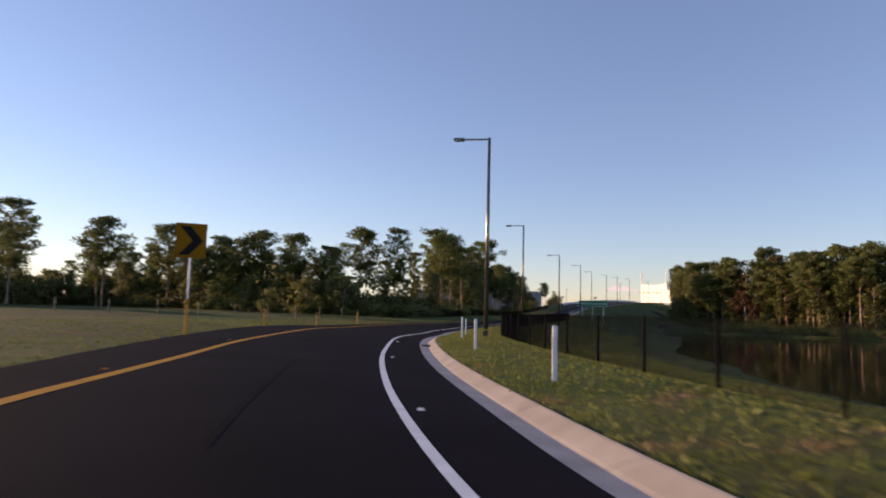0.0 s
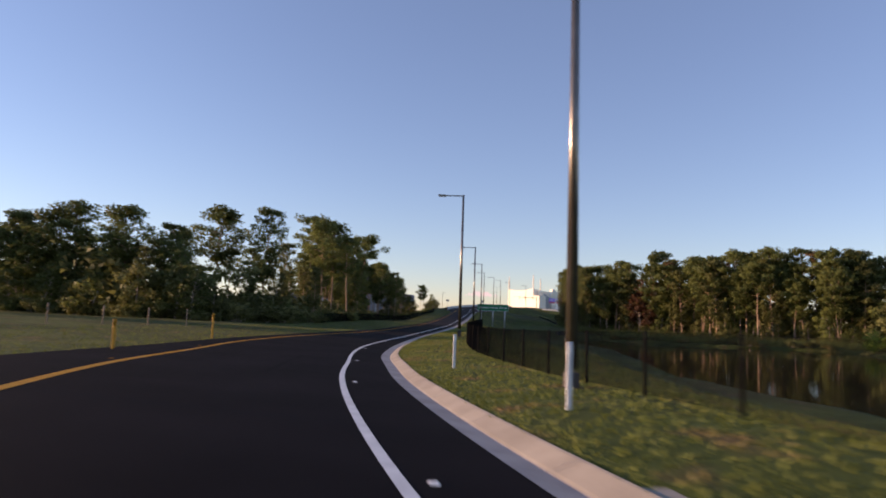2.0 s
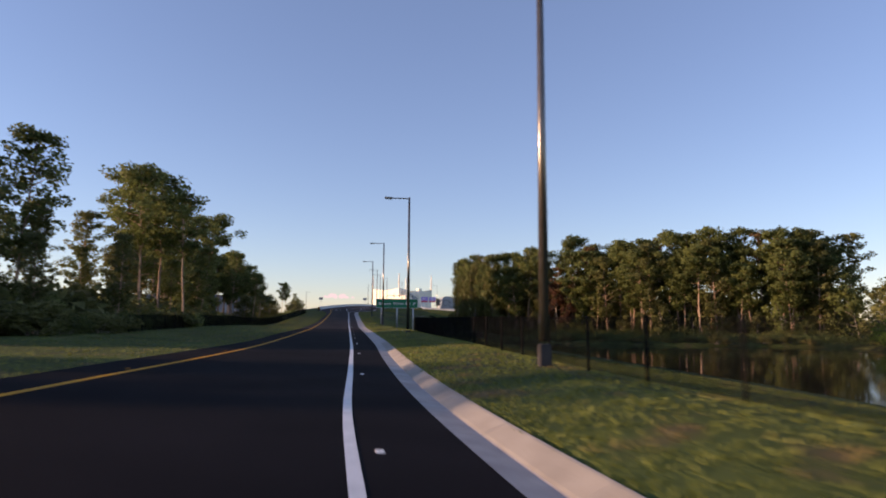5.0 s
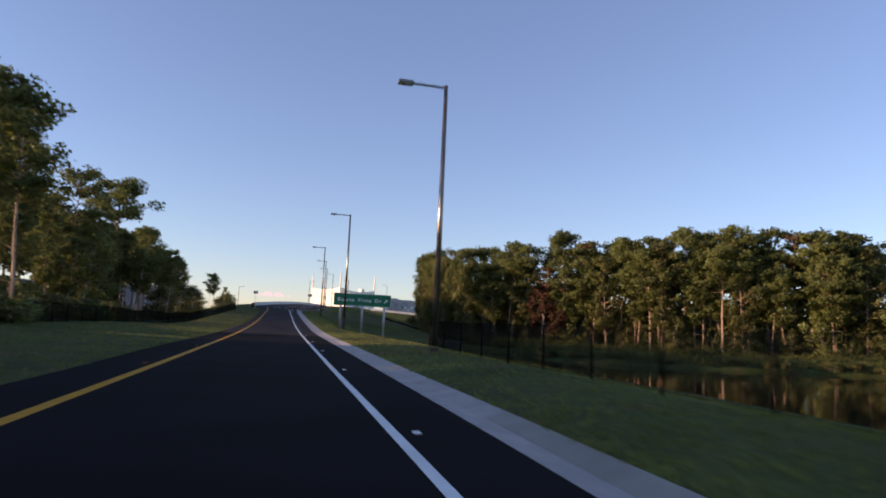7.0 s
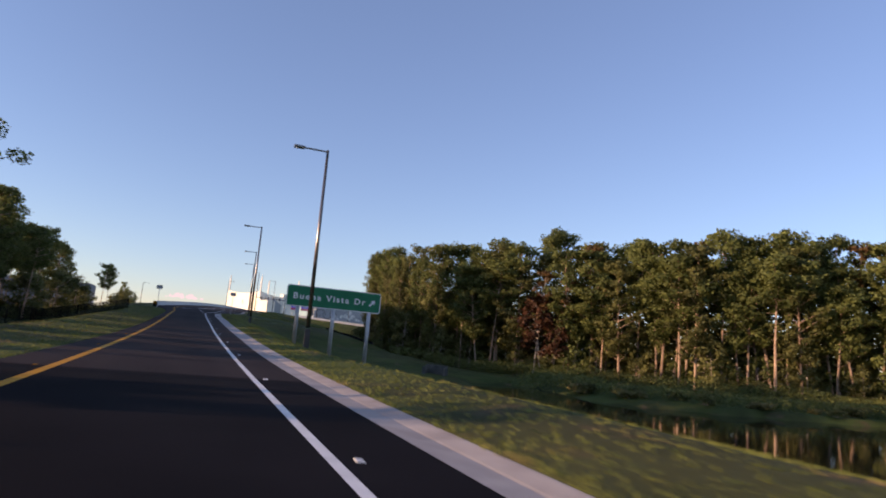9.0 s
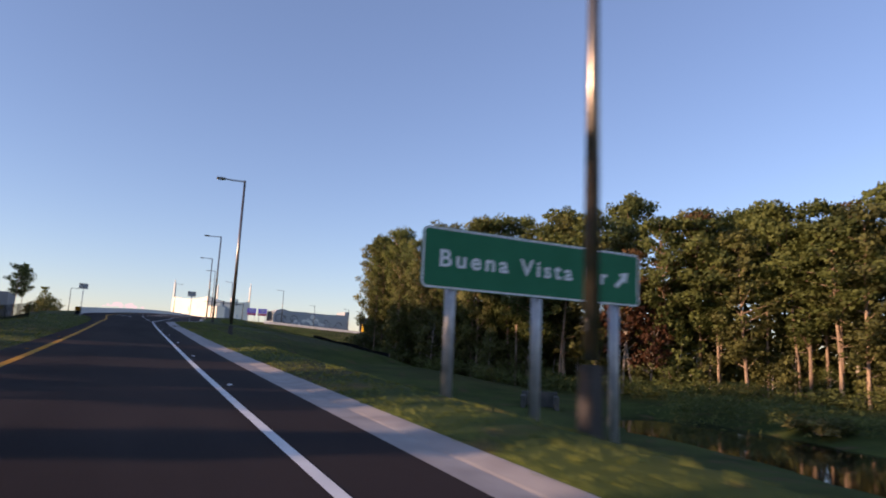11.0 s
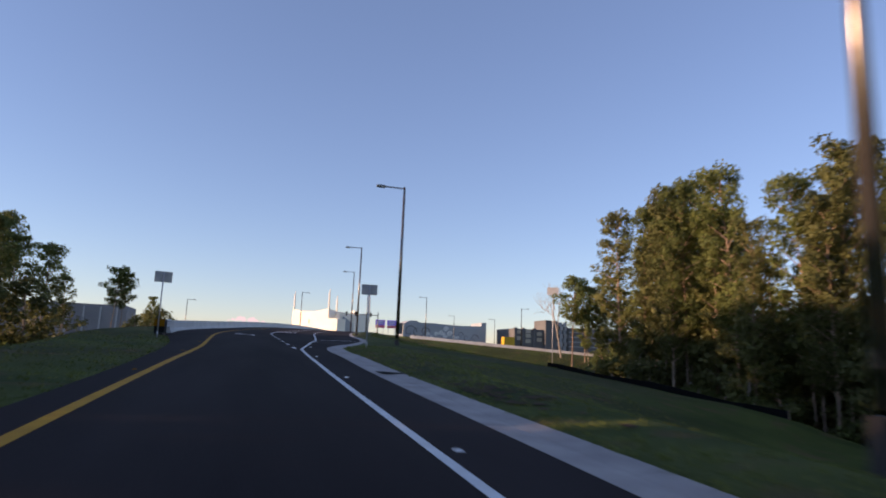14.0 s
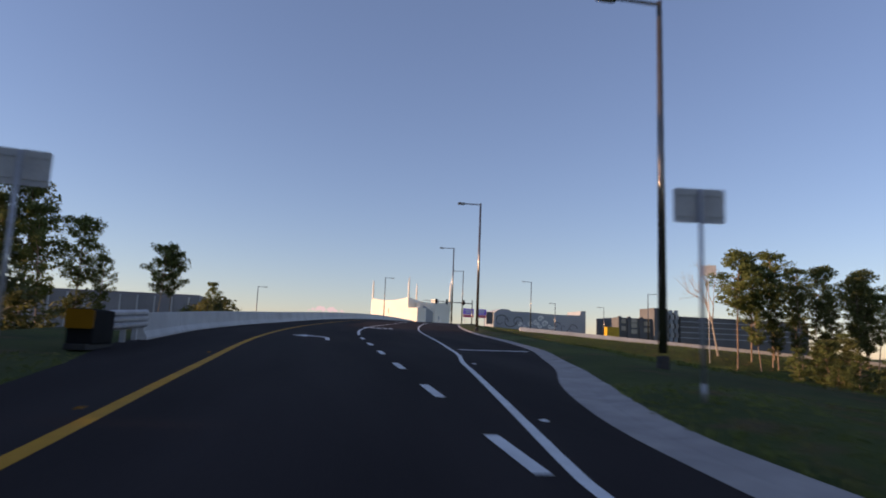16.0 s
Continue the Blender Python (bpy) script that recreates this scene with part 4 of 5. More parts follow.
def fork(a, way, length, thick, depth):
    b = a + way * length
    add_tube(bm, a, b, thick, thick * 0.62, 5)
    if depth:
        for i in range(3 if depth > 2 else 2):
            w = (way + Vector(rng.normal(size=3)) * 0.42 + Vector((0, 0, 0.1))).normalized()
            fork(a.lerp(b, rng.uniform(0.7, 1.0)), w, length * rng.uniform(0.55, 0.75), thick * 0.55, depth - 1)


foot = ground_z(53.1, 305.0)
fork(Vector((0, 0, -0.5)), Vector((-0.18, 0, 1)).normalized(), (18.7 - foot) * 0.5, 0.2, 5)
part("trunk", bm, GREY_BARK, bare)


# ---- chain-link fence between verge and pond ----


def fence_line(y):
    return shifted(kerb_back, 3.8)(y)


fence = thing("chain_link_fence", Matrix(), "black vinyl chain-link fence along the grass verge", "fence")
TALL = 1.25
post_y, ys = [], -14.0
while ys < 108:
    post_y.append(ys)
    s = fence_line(ys + 0.5) - fence_line(ys - 0.5)
    ys += 3.0 / math.sqrt(1 + s * s)
post_mesh = None
for y in post_y:
    x = fence_line(y)
    if post_mesh is None:
        ob = tube("post", (0, 0, -0.4), (0, 0, TALL + 0.06), 0.036, 0.036, FENCE_BLACK, fence, 8)
        post_mesh = ob.data
    else:
        ob = new("post", post_mesh)
        ob.parent = fence
    ob.location = (x, y, ground_z(x, y))
vs, fs = [], []
for y0, y1 in zip(post_y, post_y[1:]):
    a, b = Vector((fence_line(y0), y0, 0)), Vector((fence_line(y1), y1, 0))
    a.z, b.z = ground_z(a.x, a.y), ground_z(b.x, b.y)
    n = (b - a).length
    step, thick = 0.075, 0.0042
    u = -TALL
    side = Vector((b.y - a.y, a.x - b.x, 0)).normalized() * 0.004
    while u < n:
        for sign in (1, -1):
            p0, p1 = (u, 0.0), (u + TALL, TALL)
            lo, hi = max(0.0, -u), min(TALL, n - u)
            if hi - lo < 0.1:
                continue
            q = []
            for d in (lo, hi):
                s = u + d if sign > 0 else n - (u + d)
                q.append(a.lerp(b, s / n) + Vector((0, 0, 0.04 + d)))
            along_ = (b - a).normalized() * thick
            k = len(vs)
            vs += [q[0] - along_ + side * sign, q[0] + along_ + side * sign, q[1] + along_ + side * sign, q[1] - along_ + side * sign]
            fs.append((k, k + 1, k + 2, k + 3))
            deep = side.normalized() * thick
            vs += [q[0] - deep, q[0] + deep, q[1] + deep, q[1] - deep]
            fs.append((k + 4, k + 5, k + 6, k + 7))
        u += step
mesh = mesh_part("wire_mesh", [tuple(v) for v in vs], fs, FENCE_BLACK, fence, "black diamond wire mesh")
mesh["kind"] = "stuff"
# a low black fabric fence at the foot of the slope
silt = thing("silt_fence", Matrix(), "low black fabric silt fence on wooden stakes", "fence")
SILT = along([(14.0, 235), (14.6, 231), (15.4, 224), (16.3, 216.6), (17.2, 209)], 2.2)
for x, y in SILT:
    z = ground_z(x, y)
    box("stake", (0.05, 0.05, 0.8), (x + 0.05, y, z + 0.1), BARK, silt)
for (x0, y0), (x1, y1) in zip(SILT, SILT[1:]):
    z0, z1 = ground_z(x0, y0), ground_z(x1, y1)
    t0, t1 = (z + 0.36 + 0.09 * math.sin(2.3 * y) for z, y in ((z0, y0), (z1, y1)))
    vs = []
    for d in (0.0, 0.012):
        vs += [(x0 + d, y0, z0 - 0.3), (x1 + d, y1, z1 - 0.3), (x1 + d, y1, t1), (x0 + d, y0, t0)]
    mesh_part("fabric", vs, [(0, 1, 2, 3), (7, 6, 5, 4), (3, 2, 6, 7), (0, 4, 5, 1)], FENCE_BLACK, silt, "slack black fabric")
# the same kind of fence at the foot of the ramp's other verge
left_fence = thing("chain_link_fence", Matrix(), "black vinyl chain-link fence before the dark wood", "fence")
LEFT_FENCE = along([(-29.5, 98), (-28.5, 125), (-27, 150), (-24.5, 180), (-20.4, 205)], 3.0)
for x, y in LEFT_FENCE:
    ob = new("post", post_mesh)
    ob.parent = left_fence
    ob.location = (x, y, ground_z(x, y))
vs, fs = [], []
for (x0, y0), (x1, y1) in zip(LEFT_FENCE, LEFT_FENCE[1:]):
    a, b = Vector((x0, y0, ground_z(x0, y0))), Vector((x1, y1, ground_z(x1, y1)))
    n = (b - a).length
    run = (b - a).normalized()
    deep = Vector((run.y, -run.x, 0)) * 0.006
    for i in range(int((n + TALL) / 0.11)):
        u = -TALL + 0.11 * i
        lo, hi = max(0.0, -u), min(TALL, n - u)
        if hi - lo < 0.1:
            continue
        for sign in (1, -1):
            q = [a.lerp(b, (u + h if sign > 0 else n - u - h) / n) + Vector((0, 0, 0.04 + h)) for h in (lo, hi)]
            for wide_ in (run * 0.006, deep):
                k = len(vs)
                vs += [tuple(q[0] - wide_), tuple(q[0] + wide_), tuple(q[1] + wide_), tuple(q[1] - wide_)]
                fs.append((k, k + 1, k + 2, k + 3))
mesh = mesh_part("wire_mesh", vs, fs, FENCE_BLACK, left_fence, "black diamond wire mesh")
mesh["kind"] = "stuff"
# a wire fence far out on the grass beyond the bend
field = thing("field_fence", Matrix(), "low wire fence on thin wooden posts in dry grass", "fence")
FIELD = along([(-60, 20), (-38, 34), (-33, 48), (-30, 60)], 4.0)
pm = None
for x, y in FIELD:
    if pm is None:
        ob = tube("post", (0, 0, -0.3), (0, 0, 1.25), 0.045, 0.04, BARK, field, 8)
        pm = ob.data
    else:
        ob = new("post", pm)
        ob.parent = field
    ob.location = (x, y, ground_z(x, y))
for (x0, y0), (x1, y1) in zip(FIELD, FIELD[1:]):
    for h in (0.4, 0.75, 1.1):
        tube("wire", (x0, y0, ground_z(x0, y0) + h), (x1, y1, ground_z(x1, y1) + h), 0.005, 0.005, FENCE_BLACK, field, 4)


RUBBER = material("tyre rubber on asphalt", (0.0068, 0.0061, 0.0068), (0.0145, 0.013, 0.0142), 2.0, 0.95, 60.0, 0.3, 0, 0.024)


# ---- road markings at the ramp's mouth ----
def flat_shape(name, pts, faces, lift, mat, label, category="road marking"):
    ob = mesh_part(name, [(x, y, road_z(x, y) + lift) for x, y in pts], faces, mat)
    return tagged(ob, label, category, kind="structure")


for i in range(6):
    y0 = 214.6 + 4.9 * i
    ob = strip("lane_dash", lambda y: -10.6 + 0.004 * (y - 214), lambda y: -10.42 + 0.004 * (y - 214), y0, y0 + 1.75, 0.5, 0.006, WHITE_LINE)
    tagged(ob, "short white painted lane dash on asphalt", "road marking", "dashes of the turn lane", "structure")
MID = curve((243, -10.4), (252, -9.8), (261, -8.6), (280, -4.4), (300, 0.2))
ob = strip("lane_line", shifted(MID, -0.08), shifted(MID, 0.08), 244, 300, 1.0, 0.006, WHITE_LINE)
tagged(ob, "solid white painted lane line on asphalt", "road marking", kind="structure")
flat_shape("stop_bar", [(-6.9, 233.9), (-3.7, 234.9), (-3.8, 235.3), (-7.0, 234.3)], [(0, 1, 2, 3)], 0.006, WHITE_LINE, "white painted bar across the slip lane")
x0, y0 = -12.3, 236.6
pts = [(0.1, 0), (0.3, 0), (0.3, 2.0), (-0.1, 2.7), (-0.7, 3.0), (-0.7, 3.6), (-1.5, 2.7), (-0.7, 1.8), (-0.7, 2.4), (-0.2, 2.2), (0.1, 1.7)]
flat_shape("turn_arrow", [(x0 + u, y0 + v * 1.3) for u, v in pts], [(0, 1, 2, 10), (10, 2, 3, 9), (9, 3, 4, 8), (4, 5, 6, 7, 8)], 0.006, WHITE_LINE, "white painted arrow that bends to the side")
for i in range(5):
    flat_shape("word_stroke", [(-8.9 + 0.5 * i, 259.5), (-8.6 + 0.5 * i, 259.5), (-8.6 + 0.5 * i, 261.9), (-8.9 + 0.5 * i, 261.9)], [(0, 1, 2, 3)], 0.006, WHITE_LINE, "white painted stroke of a road word")

for off, y0, y1 in ((-0.85, -6.0, 2.6), (-1.15, 27.0, 36.0)):
    ob = strip("tyre_mark", shifted(LANE, off - 0.045), shifted(LANE, off + 0.045), y0, y1, 0.6, 0.003, RUBBER)
    tagged(ob, "faint dark tyre mark on asphalt", "tyre mark", kind="structure")

# ---- worn bare earth in the verge ----
SOIL = material("dry sandy earth", (0.055, 0.036, 0.024), (0.125, 0.085, 0.058), 3.0, 0.95, 40.0, 0.6, 0, 0.05)
soil_random = random.Random(31)
vs, fs = [], []
for i in range(120):
    cy = 195.0 + soil_random.gauss(0, 1.3)
    cx = kerb_back(cy) + 0.3 + abs(soil_random.gauss(0, 0.6))
    r, k = soil_random.uniform(0.03, 0.13), len(vs)
    for j in range(9):
        a = j * math.tau / 9
        q = r * soil_random.uniform(0.6, 1.25)
        px, py = cx + q * math.cos(a), cy + 1.5 * q * math.sin(a)
        vs.append((px, py, ground_z(px, py) + 0.012 + 0.0001 * i))
    fs.append(tuple(range(k, k + 9)))
soil = mesh_part("bare_earth", vs, fs, SOIL)
tagged(soil, "patch of dry sandy earth in the worn verge", "earth", kind="stuff")

# ---- reflective road studs ----
stud = None
y = -2.2
while y < 236:
    for line, off, mat in ((WHITE, 0.30, WHITE_SHEET), (YELLOW, -0.32, YELLOW_SHEET)):
        x = shifted(line, off)(y)
        if stud is None or mat is YELLOW_SHEET and stud[1] is None:
            bm = bmesh.new()
            vv = add_box(bm, (0.11, 0.10, 0.02), (0, 0, 0.009))
            for v in vv:
                if v.co.z > 0.01:
                    v.co.x, v.co.y = v.co.x * 0.7, v.co.y * 0.5
            ob = part("road_stud", bm, mat)
            tagged(ob, "small pale reflective stud beside the painted line", "road stud", "studs along the lines")
            stud = [ob.data, None] if stud is None else [stud[0], ob.data]
        else:
            ob = new("road_stud", stud[0] if mat is WHITE_SHEET else stud[1])
            tagged(ob, "small pale reflective stud beside the painted line", "road stud", "studs along the lines")
        ob.location = (x, y, road_z(x, y))
    y += 9.55


# ---- gully grates in the gutter ----
def gully(x, y, slab=True):
    g = thing("gully_grate", pose(x, y, road_z(x, y) + 0.008, 0, 0, math.degrees(-math.atan(GUTTER_IN(y + 0.5) - GUTTER_IN(y - 0.5)))), "black iron gully grate set in the gutter", "drain")
    bm = bmesh.new()
    for dx, dy, sx_, sy_ in ((-0.36, 0, 0.06, 1.3), (0.36, 0, 0.06, 1.3), (0, -0.62, 0.66, 0.06), (0, 0.62, 0.66, 0.06)):
        add_box(bm, (sx_, sy_, 0.03), (dx, dy, 0.0))
    part("frame", bm, IRON, g)
    bar = None
    for i in range(14):
        if bar is None:
            ob = box("bar", (0.66, 0.035, 0.03), (0, 0, 0), IRON, g)
            bar = ob.data
        else:
            ob = new("bar", bar)
            ob.parent = g
        ob.location = (0, -0.56 + 0.086 * i, 0.0)
    # flat black sheet puts the shade of the pit under the bars
    box("pit_shade", (0.70, 1.24, 0.01), (0, 0, -0.014), BLACK_SHEET, g)
    if slab:
        box("apron", (0.6, 1.9, 0.10), (0.62, 0, 0.05), CONCRETE, g, 0.02, "pale concrete inlet slab")
    return g


gully(-6.75, 16.0)
gully(-8.85, 200.6, False)


# ---- parapet, guard rail and crash cushion ----
PAR = curve((231, -18.1), (240, -18.2), (252, -17.3), (266, -15.3), (280, -13.0), (300, -8.8), (320, -4.0), (340, 1.2), (380, 13.6))
parapet = thing("parapet", Matrix(), "pale concrete bridge parapet along the ramp", "parapet", kind="structure")
y = 231.0
while y < 372:
    vs, n = [], 3
    for j in range(n + 1):
        yy = y + 0.01 + (5.96) * j / n
        x = PAR(yy)
        z = road_z(x + 0.5, yy)
        for dx, dz in ((0.22, -0.1), (0.22, 0.08), (0.10, 0.28), (0.06, 0.84), (-0.16, 0.84), (-0.22, -0.6)):
            vs.append((x + dx, yy, z + dz))
    fs = []
    for j in range(n):
        for i in range(5):
            p = j * 6 + i
            fs.append((p, p + 6, p + 7, p + 1))
    fs += [tuple(range(6)), tuple(range(n * 6 + 5, n * 6 - 1, -1))]
    mesh_part("parapet_bay", vs, fs, PARAPET, parapet)
    y += 6.0

rail = thing("guard_rail", Matrix(), "galvanised three-wave guard rail joined to the parapet", "guard rail")
vs, fs = [], []
prof = [(0.0, 0.30), (0.07, 0.36), (0.07, 0.42), (0.0, 0.48), (0.07, 0.54), (0.07, 0.60), (0.0, 0.66), (0.07, 0.72), (0.07, 0.78), (0.0, 0.84)]
for j in range(5):
    yy = 227.4 + j * 0.95
    x = -18.0
    z = road_z(-17.5, yy) + 0.12
    for dx, dz in prof:
        vs.append((x + dx, yy, z + dz))
for j in range(4):
    for i in range(len(prof) - 1):
        p = j * len(prof) + i
        fs.append((p, p + 1, p + len(prof) + 1, p + len(prof)))
beam = mesh_part("beam", vs, fs, STEEL, rail)
beam.modifiers.new("thick", "SOLIDIFY").thickness = 0.012
for yy in (227.8, 229.4, 230.6):
    z = road_z(-18, yy)
    box("post", (0.14, 0.12, 1.3), (-18.16, yy, z + 0.2), STEEL, rail, 0.01)
cz = road_z(-17.5, 226.2)
cushion = thing("crash_cushion", pose(-18.15, 226.3, cz), "crash cushion with a yellow nose beside the ramp", "crash cushion")
plate("nose", 0.62, 0.46, 0.06, -0.55, -0.45, YELLOW_SHEET, cushion, 0.74, "plain yellow nose panel")
box("body", (0.60, 1.6, 0.86), (0, 0.36, 0.56), BLACK_SHEET, cushion, 0.04, "black rubber body")
box("skid", (0.5, 1.9, 0.14), (0, 0.3, 0.07), IRON, cushion, 0.01)


# ---- far side: crossing road, signals, signs, buildings ----
PLASTER = material("warm white plaster", (0.62, 0.58, 0.50), (0.78, 0.74, 0.66), 0.1, 0.8, 1.5, 0.1)
MEMBRANE = material("white membrane", (0.86, 0.79, 0.66), (0.94, 0.88, 0.76), 0.1, 0.7, 1.5, 0.0)
GREY_WALL = material("grey wall", (0.30, 0.325, 0.34), (0.42, 0.44, 0.45), 0.1, 0.8, 2.0, 0.1)
SCROLL = material("pale scroll paint", (0.72, 0.71, 0.66), (0.86, 0.85, 0.80), 0.3, 0.8, 2.0, 0.0)
BACK_WALL = material("dull grey wall", (0.16, 0.165, 0.18), (0.24, 0.245, 0.26), 0.1, 0.85, 2.0, 0.1)
DARK_WALL = material("dark grey wall", (0.10, 0.10, 0.10), (0.17, 0.165, 0.16), 0.1, 0.8, 2.0, 0.1)
PURPLE = material("purple sign", (0.30, 0.14, 0.72), (0.38, 0.20, 0.82), 1.0, 0.5, 10.0, 0.0)
RED = material("red sign", (0.70, 0.08, 0.16), (0.80, 0.12, 0.20), 1.0, 0.5, 10.0, 0.0)
SAND = material("sandy wall", (0.42, 0.36, 0.27), (0.58, 0.50, 0.39), 0.2, 0.8, 2.0, 0.1)

wall = thing("road_barrier", Matrix(), "low white concrete barrier along the crossing road", "barrier", kind="structure")
xa = 24.0
while xa < 140:
    vs = []
    for x in (xa, xa + 5.96):
        wall_y, crest = barrier_at(x)
        for dy, dz in ((-0.30, -1.6), (-0.26, -0.62), (-0.10, 0.0), (0.10, 0.0), (0.30, -1.6)):
            vs.append((x, wall_y + dy, crest + dz))
    mesh_part("barrier_bay", vs, [(i, i + 1, i + 6, i + 5) for i in range(4)] + [(0, 4, 3, 2, 1), (5, 6, 7, 8, 9)], PARAPET, wall)
    xa += 6.0

# the white show building with its tent masts
show = thing("show_building", pose(0, 672, 0), "white show building with sagging roof edges and tall masts", "building")


def sag_wall(name, x0, x1, y0, y1, z0, top0, top1, dip, mat, parent, label=""):
    """A thick wall whose top edge hangs between its two ends."""
    n, vs, fs = 10, [], []
    for i in range(n + 1):
        f = i / n
        x, yy = x0 + (x1 - x0) * f, y0 + (y1 - y0) * f
        top = top0 + (top1 - top0) * f - dip * 4 * f * (1 - f)
        vs += [(x, yy, z0), (x, yy, top), (x, yy + 4.0, top), (x, yy + 4.0, z0)]
    for i in range(n):
        p = 4 * i
        fs += [(p, p + 4, p + 5, p + 1), (p + 1, p + 5, p + 6, p + 2), (p + 2, p + 6, p + 7, p + 3)]
    fs += [(0, 1, 2, 3), (4 * n + 3, 4 * n + 2, 4 * n + 1, 4 * n)]
    return mesh_part(name, vs, fs, mat, parent, label)


sag_wall("front_wall", 26.4, 49.6, 20, -12, 0, 35.6, 35.8, 2.0, MEMBRANE, show)
sag_wall("side_wall", 49.6, 85.5, -12, 14, 0, 35.8, 35.6, 2.6, MEMBRANE, show)
sag_wall("rear_wall", 26.4, 44, 24.5, 50, 0, 34.5, 34.0, 3.0, MEMBRANE, show)
TURNED = Matrix.Rotation(radians(-52), 3, "Z")
box("low_block", (9.5, 9, 28.0), (55.5, -16, 14.0), MEMBRANE, show, 0.3, "low cream block", TURNED)
box("middle_block", (5.0, 5, 32.6), (58.5, -9, 16.3), MEMBRANE, show, 0.3, "stepped cream block", TURNED)
box("tower_block", (4.2, 4.2, 35.2), (69.5, -9, 17.6), MEMBRANE, show, 0.3, "tall cream block", TURNED)
# shade on this sloping wall is put in as grey colour
sag_wall("ramp_wall", 60.5, 73.0, -13, -9, 0, 30.4, 22.8, 0.0, GREY_WALL, show, "sloping wall toned grey for its shade")
bm = bmesh.new()
bmesh.ops.create_cone(bm, cap_ends=True, segments=4, radius1=4.6, radius2=0.1, depth=6.5)
bmesh.ops.translate(bm, vec=(72.5, -14, 18.2), verts=bm.verts)
part("canopy", bm, MEMBRANE, show, "small pointed white canopy")
box("canopy_base", (6.2, 6.2, 15), (72.5, -14, 7.5), PLASTER, show, 0.2)
for x, yy, z0, z1 in ((26.8, 20.5, 30, 49.6), (49.6, -11.6, 30, 50.4), (59.5, 16, 28, 48.2), (85.2, 13.5, 28, 50.6)):
    bm = bmesh.new()
    add_tube(bm, (x, yy, z0), (x, yy, z1 - 4), 0.75, 0.6, 10)
    add_tube(bm, (x, yy, z1 - 4), (x, yy, z1), 0.6, 0.12, 10)
    part("mast", bm, MEMBRANE, show)
for x, zz in ((38, 26), (44, 28)):
    box("wall_window", (1.6, 0.3, 3.2), (x, 20 - (x - 26) * 1.28, zz), DARK_WALL, show, 0.0, "dark narrow window")

# the grey building with pale scrolls
grey = thing("grey_building", pose(0, 452, 0), "long grey building painted with pale scroll ornaments", "building")
vs = []
tops = [(55.0, 11.5), (55.6, 17.2), (56.6, 18.1), (58.2, 18.7), (60.8, 18.7), (62.6, 18.0), (69.1, 18.0), (75.4, 17.7), (81.8, 17.5), (91.4, 17.7), (91.7, 19.4), (93.9, 19.5)]
for x, z in tops:
    vs += [(x, 0, 0), (x, 0, z), (x, 14, z), (x, 14, 0)]
fs = []
for i in range(len(tops) - 1):
    p = 4 * i
    fs += [(p, p + 4, p + 5, p + 1), (p + 1, p + 5, p + 6, p + 2), (p + 2, p + 6, p + 7, p + 3)]
n = len(tops) - 1
fs += [(0, 1, 2, 3), (4 * n + 3, 4 * n + 2, 4 * n + 1, 4 * n)]
mesh_part("facade", vs, fs, GREY_WALL, grey)


def scroll(name, cx_, cz_, r0, turns, thick, mat, parent, spin=1):
    """A flat spiral band on the wall."""
    vs, fs, n = [], [], 40
    for i in range(n + 1):
        f = i / n
        a_ = f * turns * 6.283 * spin
        r = r0 * (1 - 0.8 * f)
        for rr in (r, max(0.02, r - thick * (1 - 0.6 * f))):
            vs.append((cx_ + rr * math.cos(a_), -0.06, cz_ + rr * math.sin(a_)))
    for i in range(n):
        p = 2 * i
        fs.append((p, p + 1, p + 3, p + 2))
    return mesh_part(name, vs, fs, mat, parent)


SCROLLS = [(58.0, 13.8, 3.4, 0.9, 0.45, DARK_WALL, 1), (61.5, 14.4, 3.6, 0.8, 0.45, DARK_WALL, -1), (65.0, 14.0, 2.4, 1.2, 0.4, DARK_WALL, 1), (84.6, 12.4, 2.3, 0.9, 0.35, DARK_WALL, -1), (88.2, 12.2, 2.2, 0.9, 0.35, DARK_WALL, 1), (81.5, 13.4, 1.6, 1.0, 0.35, DARK_WALL, 1),
           (74.6, 15.6, 1.5, 1.5, 0.75, SCROLL, 1), (72.6, 14.2, 1.5, 1.4, 0.75, SCROLL, -1), (76.4, 13.6, 1.6, 1.4, 0.75, SCROLL, 1), (70.2, 13.2, 1.3, 1.3, 0.7, SCROLL, 1), (74.2, 12.8, 1.3, 1.3, 0.7, SCROLL, -1), (78.6, 12.6, 1.2, 1.3, 0.65, SCROLL, -1), (66.0, 12.9, 1.2, 1.3, 0.65, SCROLL, 1), (68.0, 12.2, 0.9, 1.3, 0.55, SCROLL, -1), (80.3, 12.0, 0.9, 1.3, 0.5, SCROLL, 1)]
for cx_, cz_, r0, turns, thick, mat, spin in SCROLLS:
    scroll("scroll", cx_, cz_, r0, turns, thick, mat, grey, spin)

# the parking building with its slatted stair tower
park = thing("parking_building", pose(0, 446, 0), "dark grey parking building with a slatted stair tower", "building")
box("long_wall", (60, 20, 19.0), (162.6, 10, 9.5), DARK_WALL, park, 0.1)
for k in range(4):
    box("wall_band", (60, 0.3, 0.35), (162.6, -0.1, 10.4 + 2.2 * k), GREY_WALL, park, 0.0, "pale floor edge")
box("deck_block", (14.9, 20, 17.4), (112.3, 10, 8.7), DARK_WALL, park, 0.1)
for x, z in ((107.0, 13.1), (107.0, 16.0), (112.0, 12.0), (112.0, 14.4), (112.0, 16.4), (117.6, 12.8), (117.6, 15.4)):
    box("opening", (2.5, 0.3, 1.7), (x, -0.12, z), SAND, park, 0.0, "pale parking deck opening")
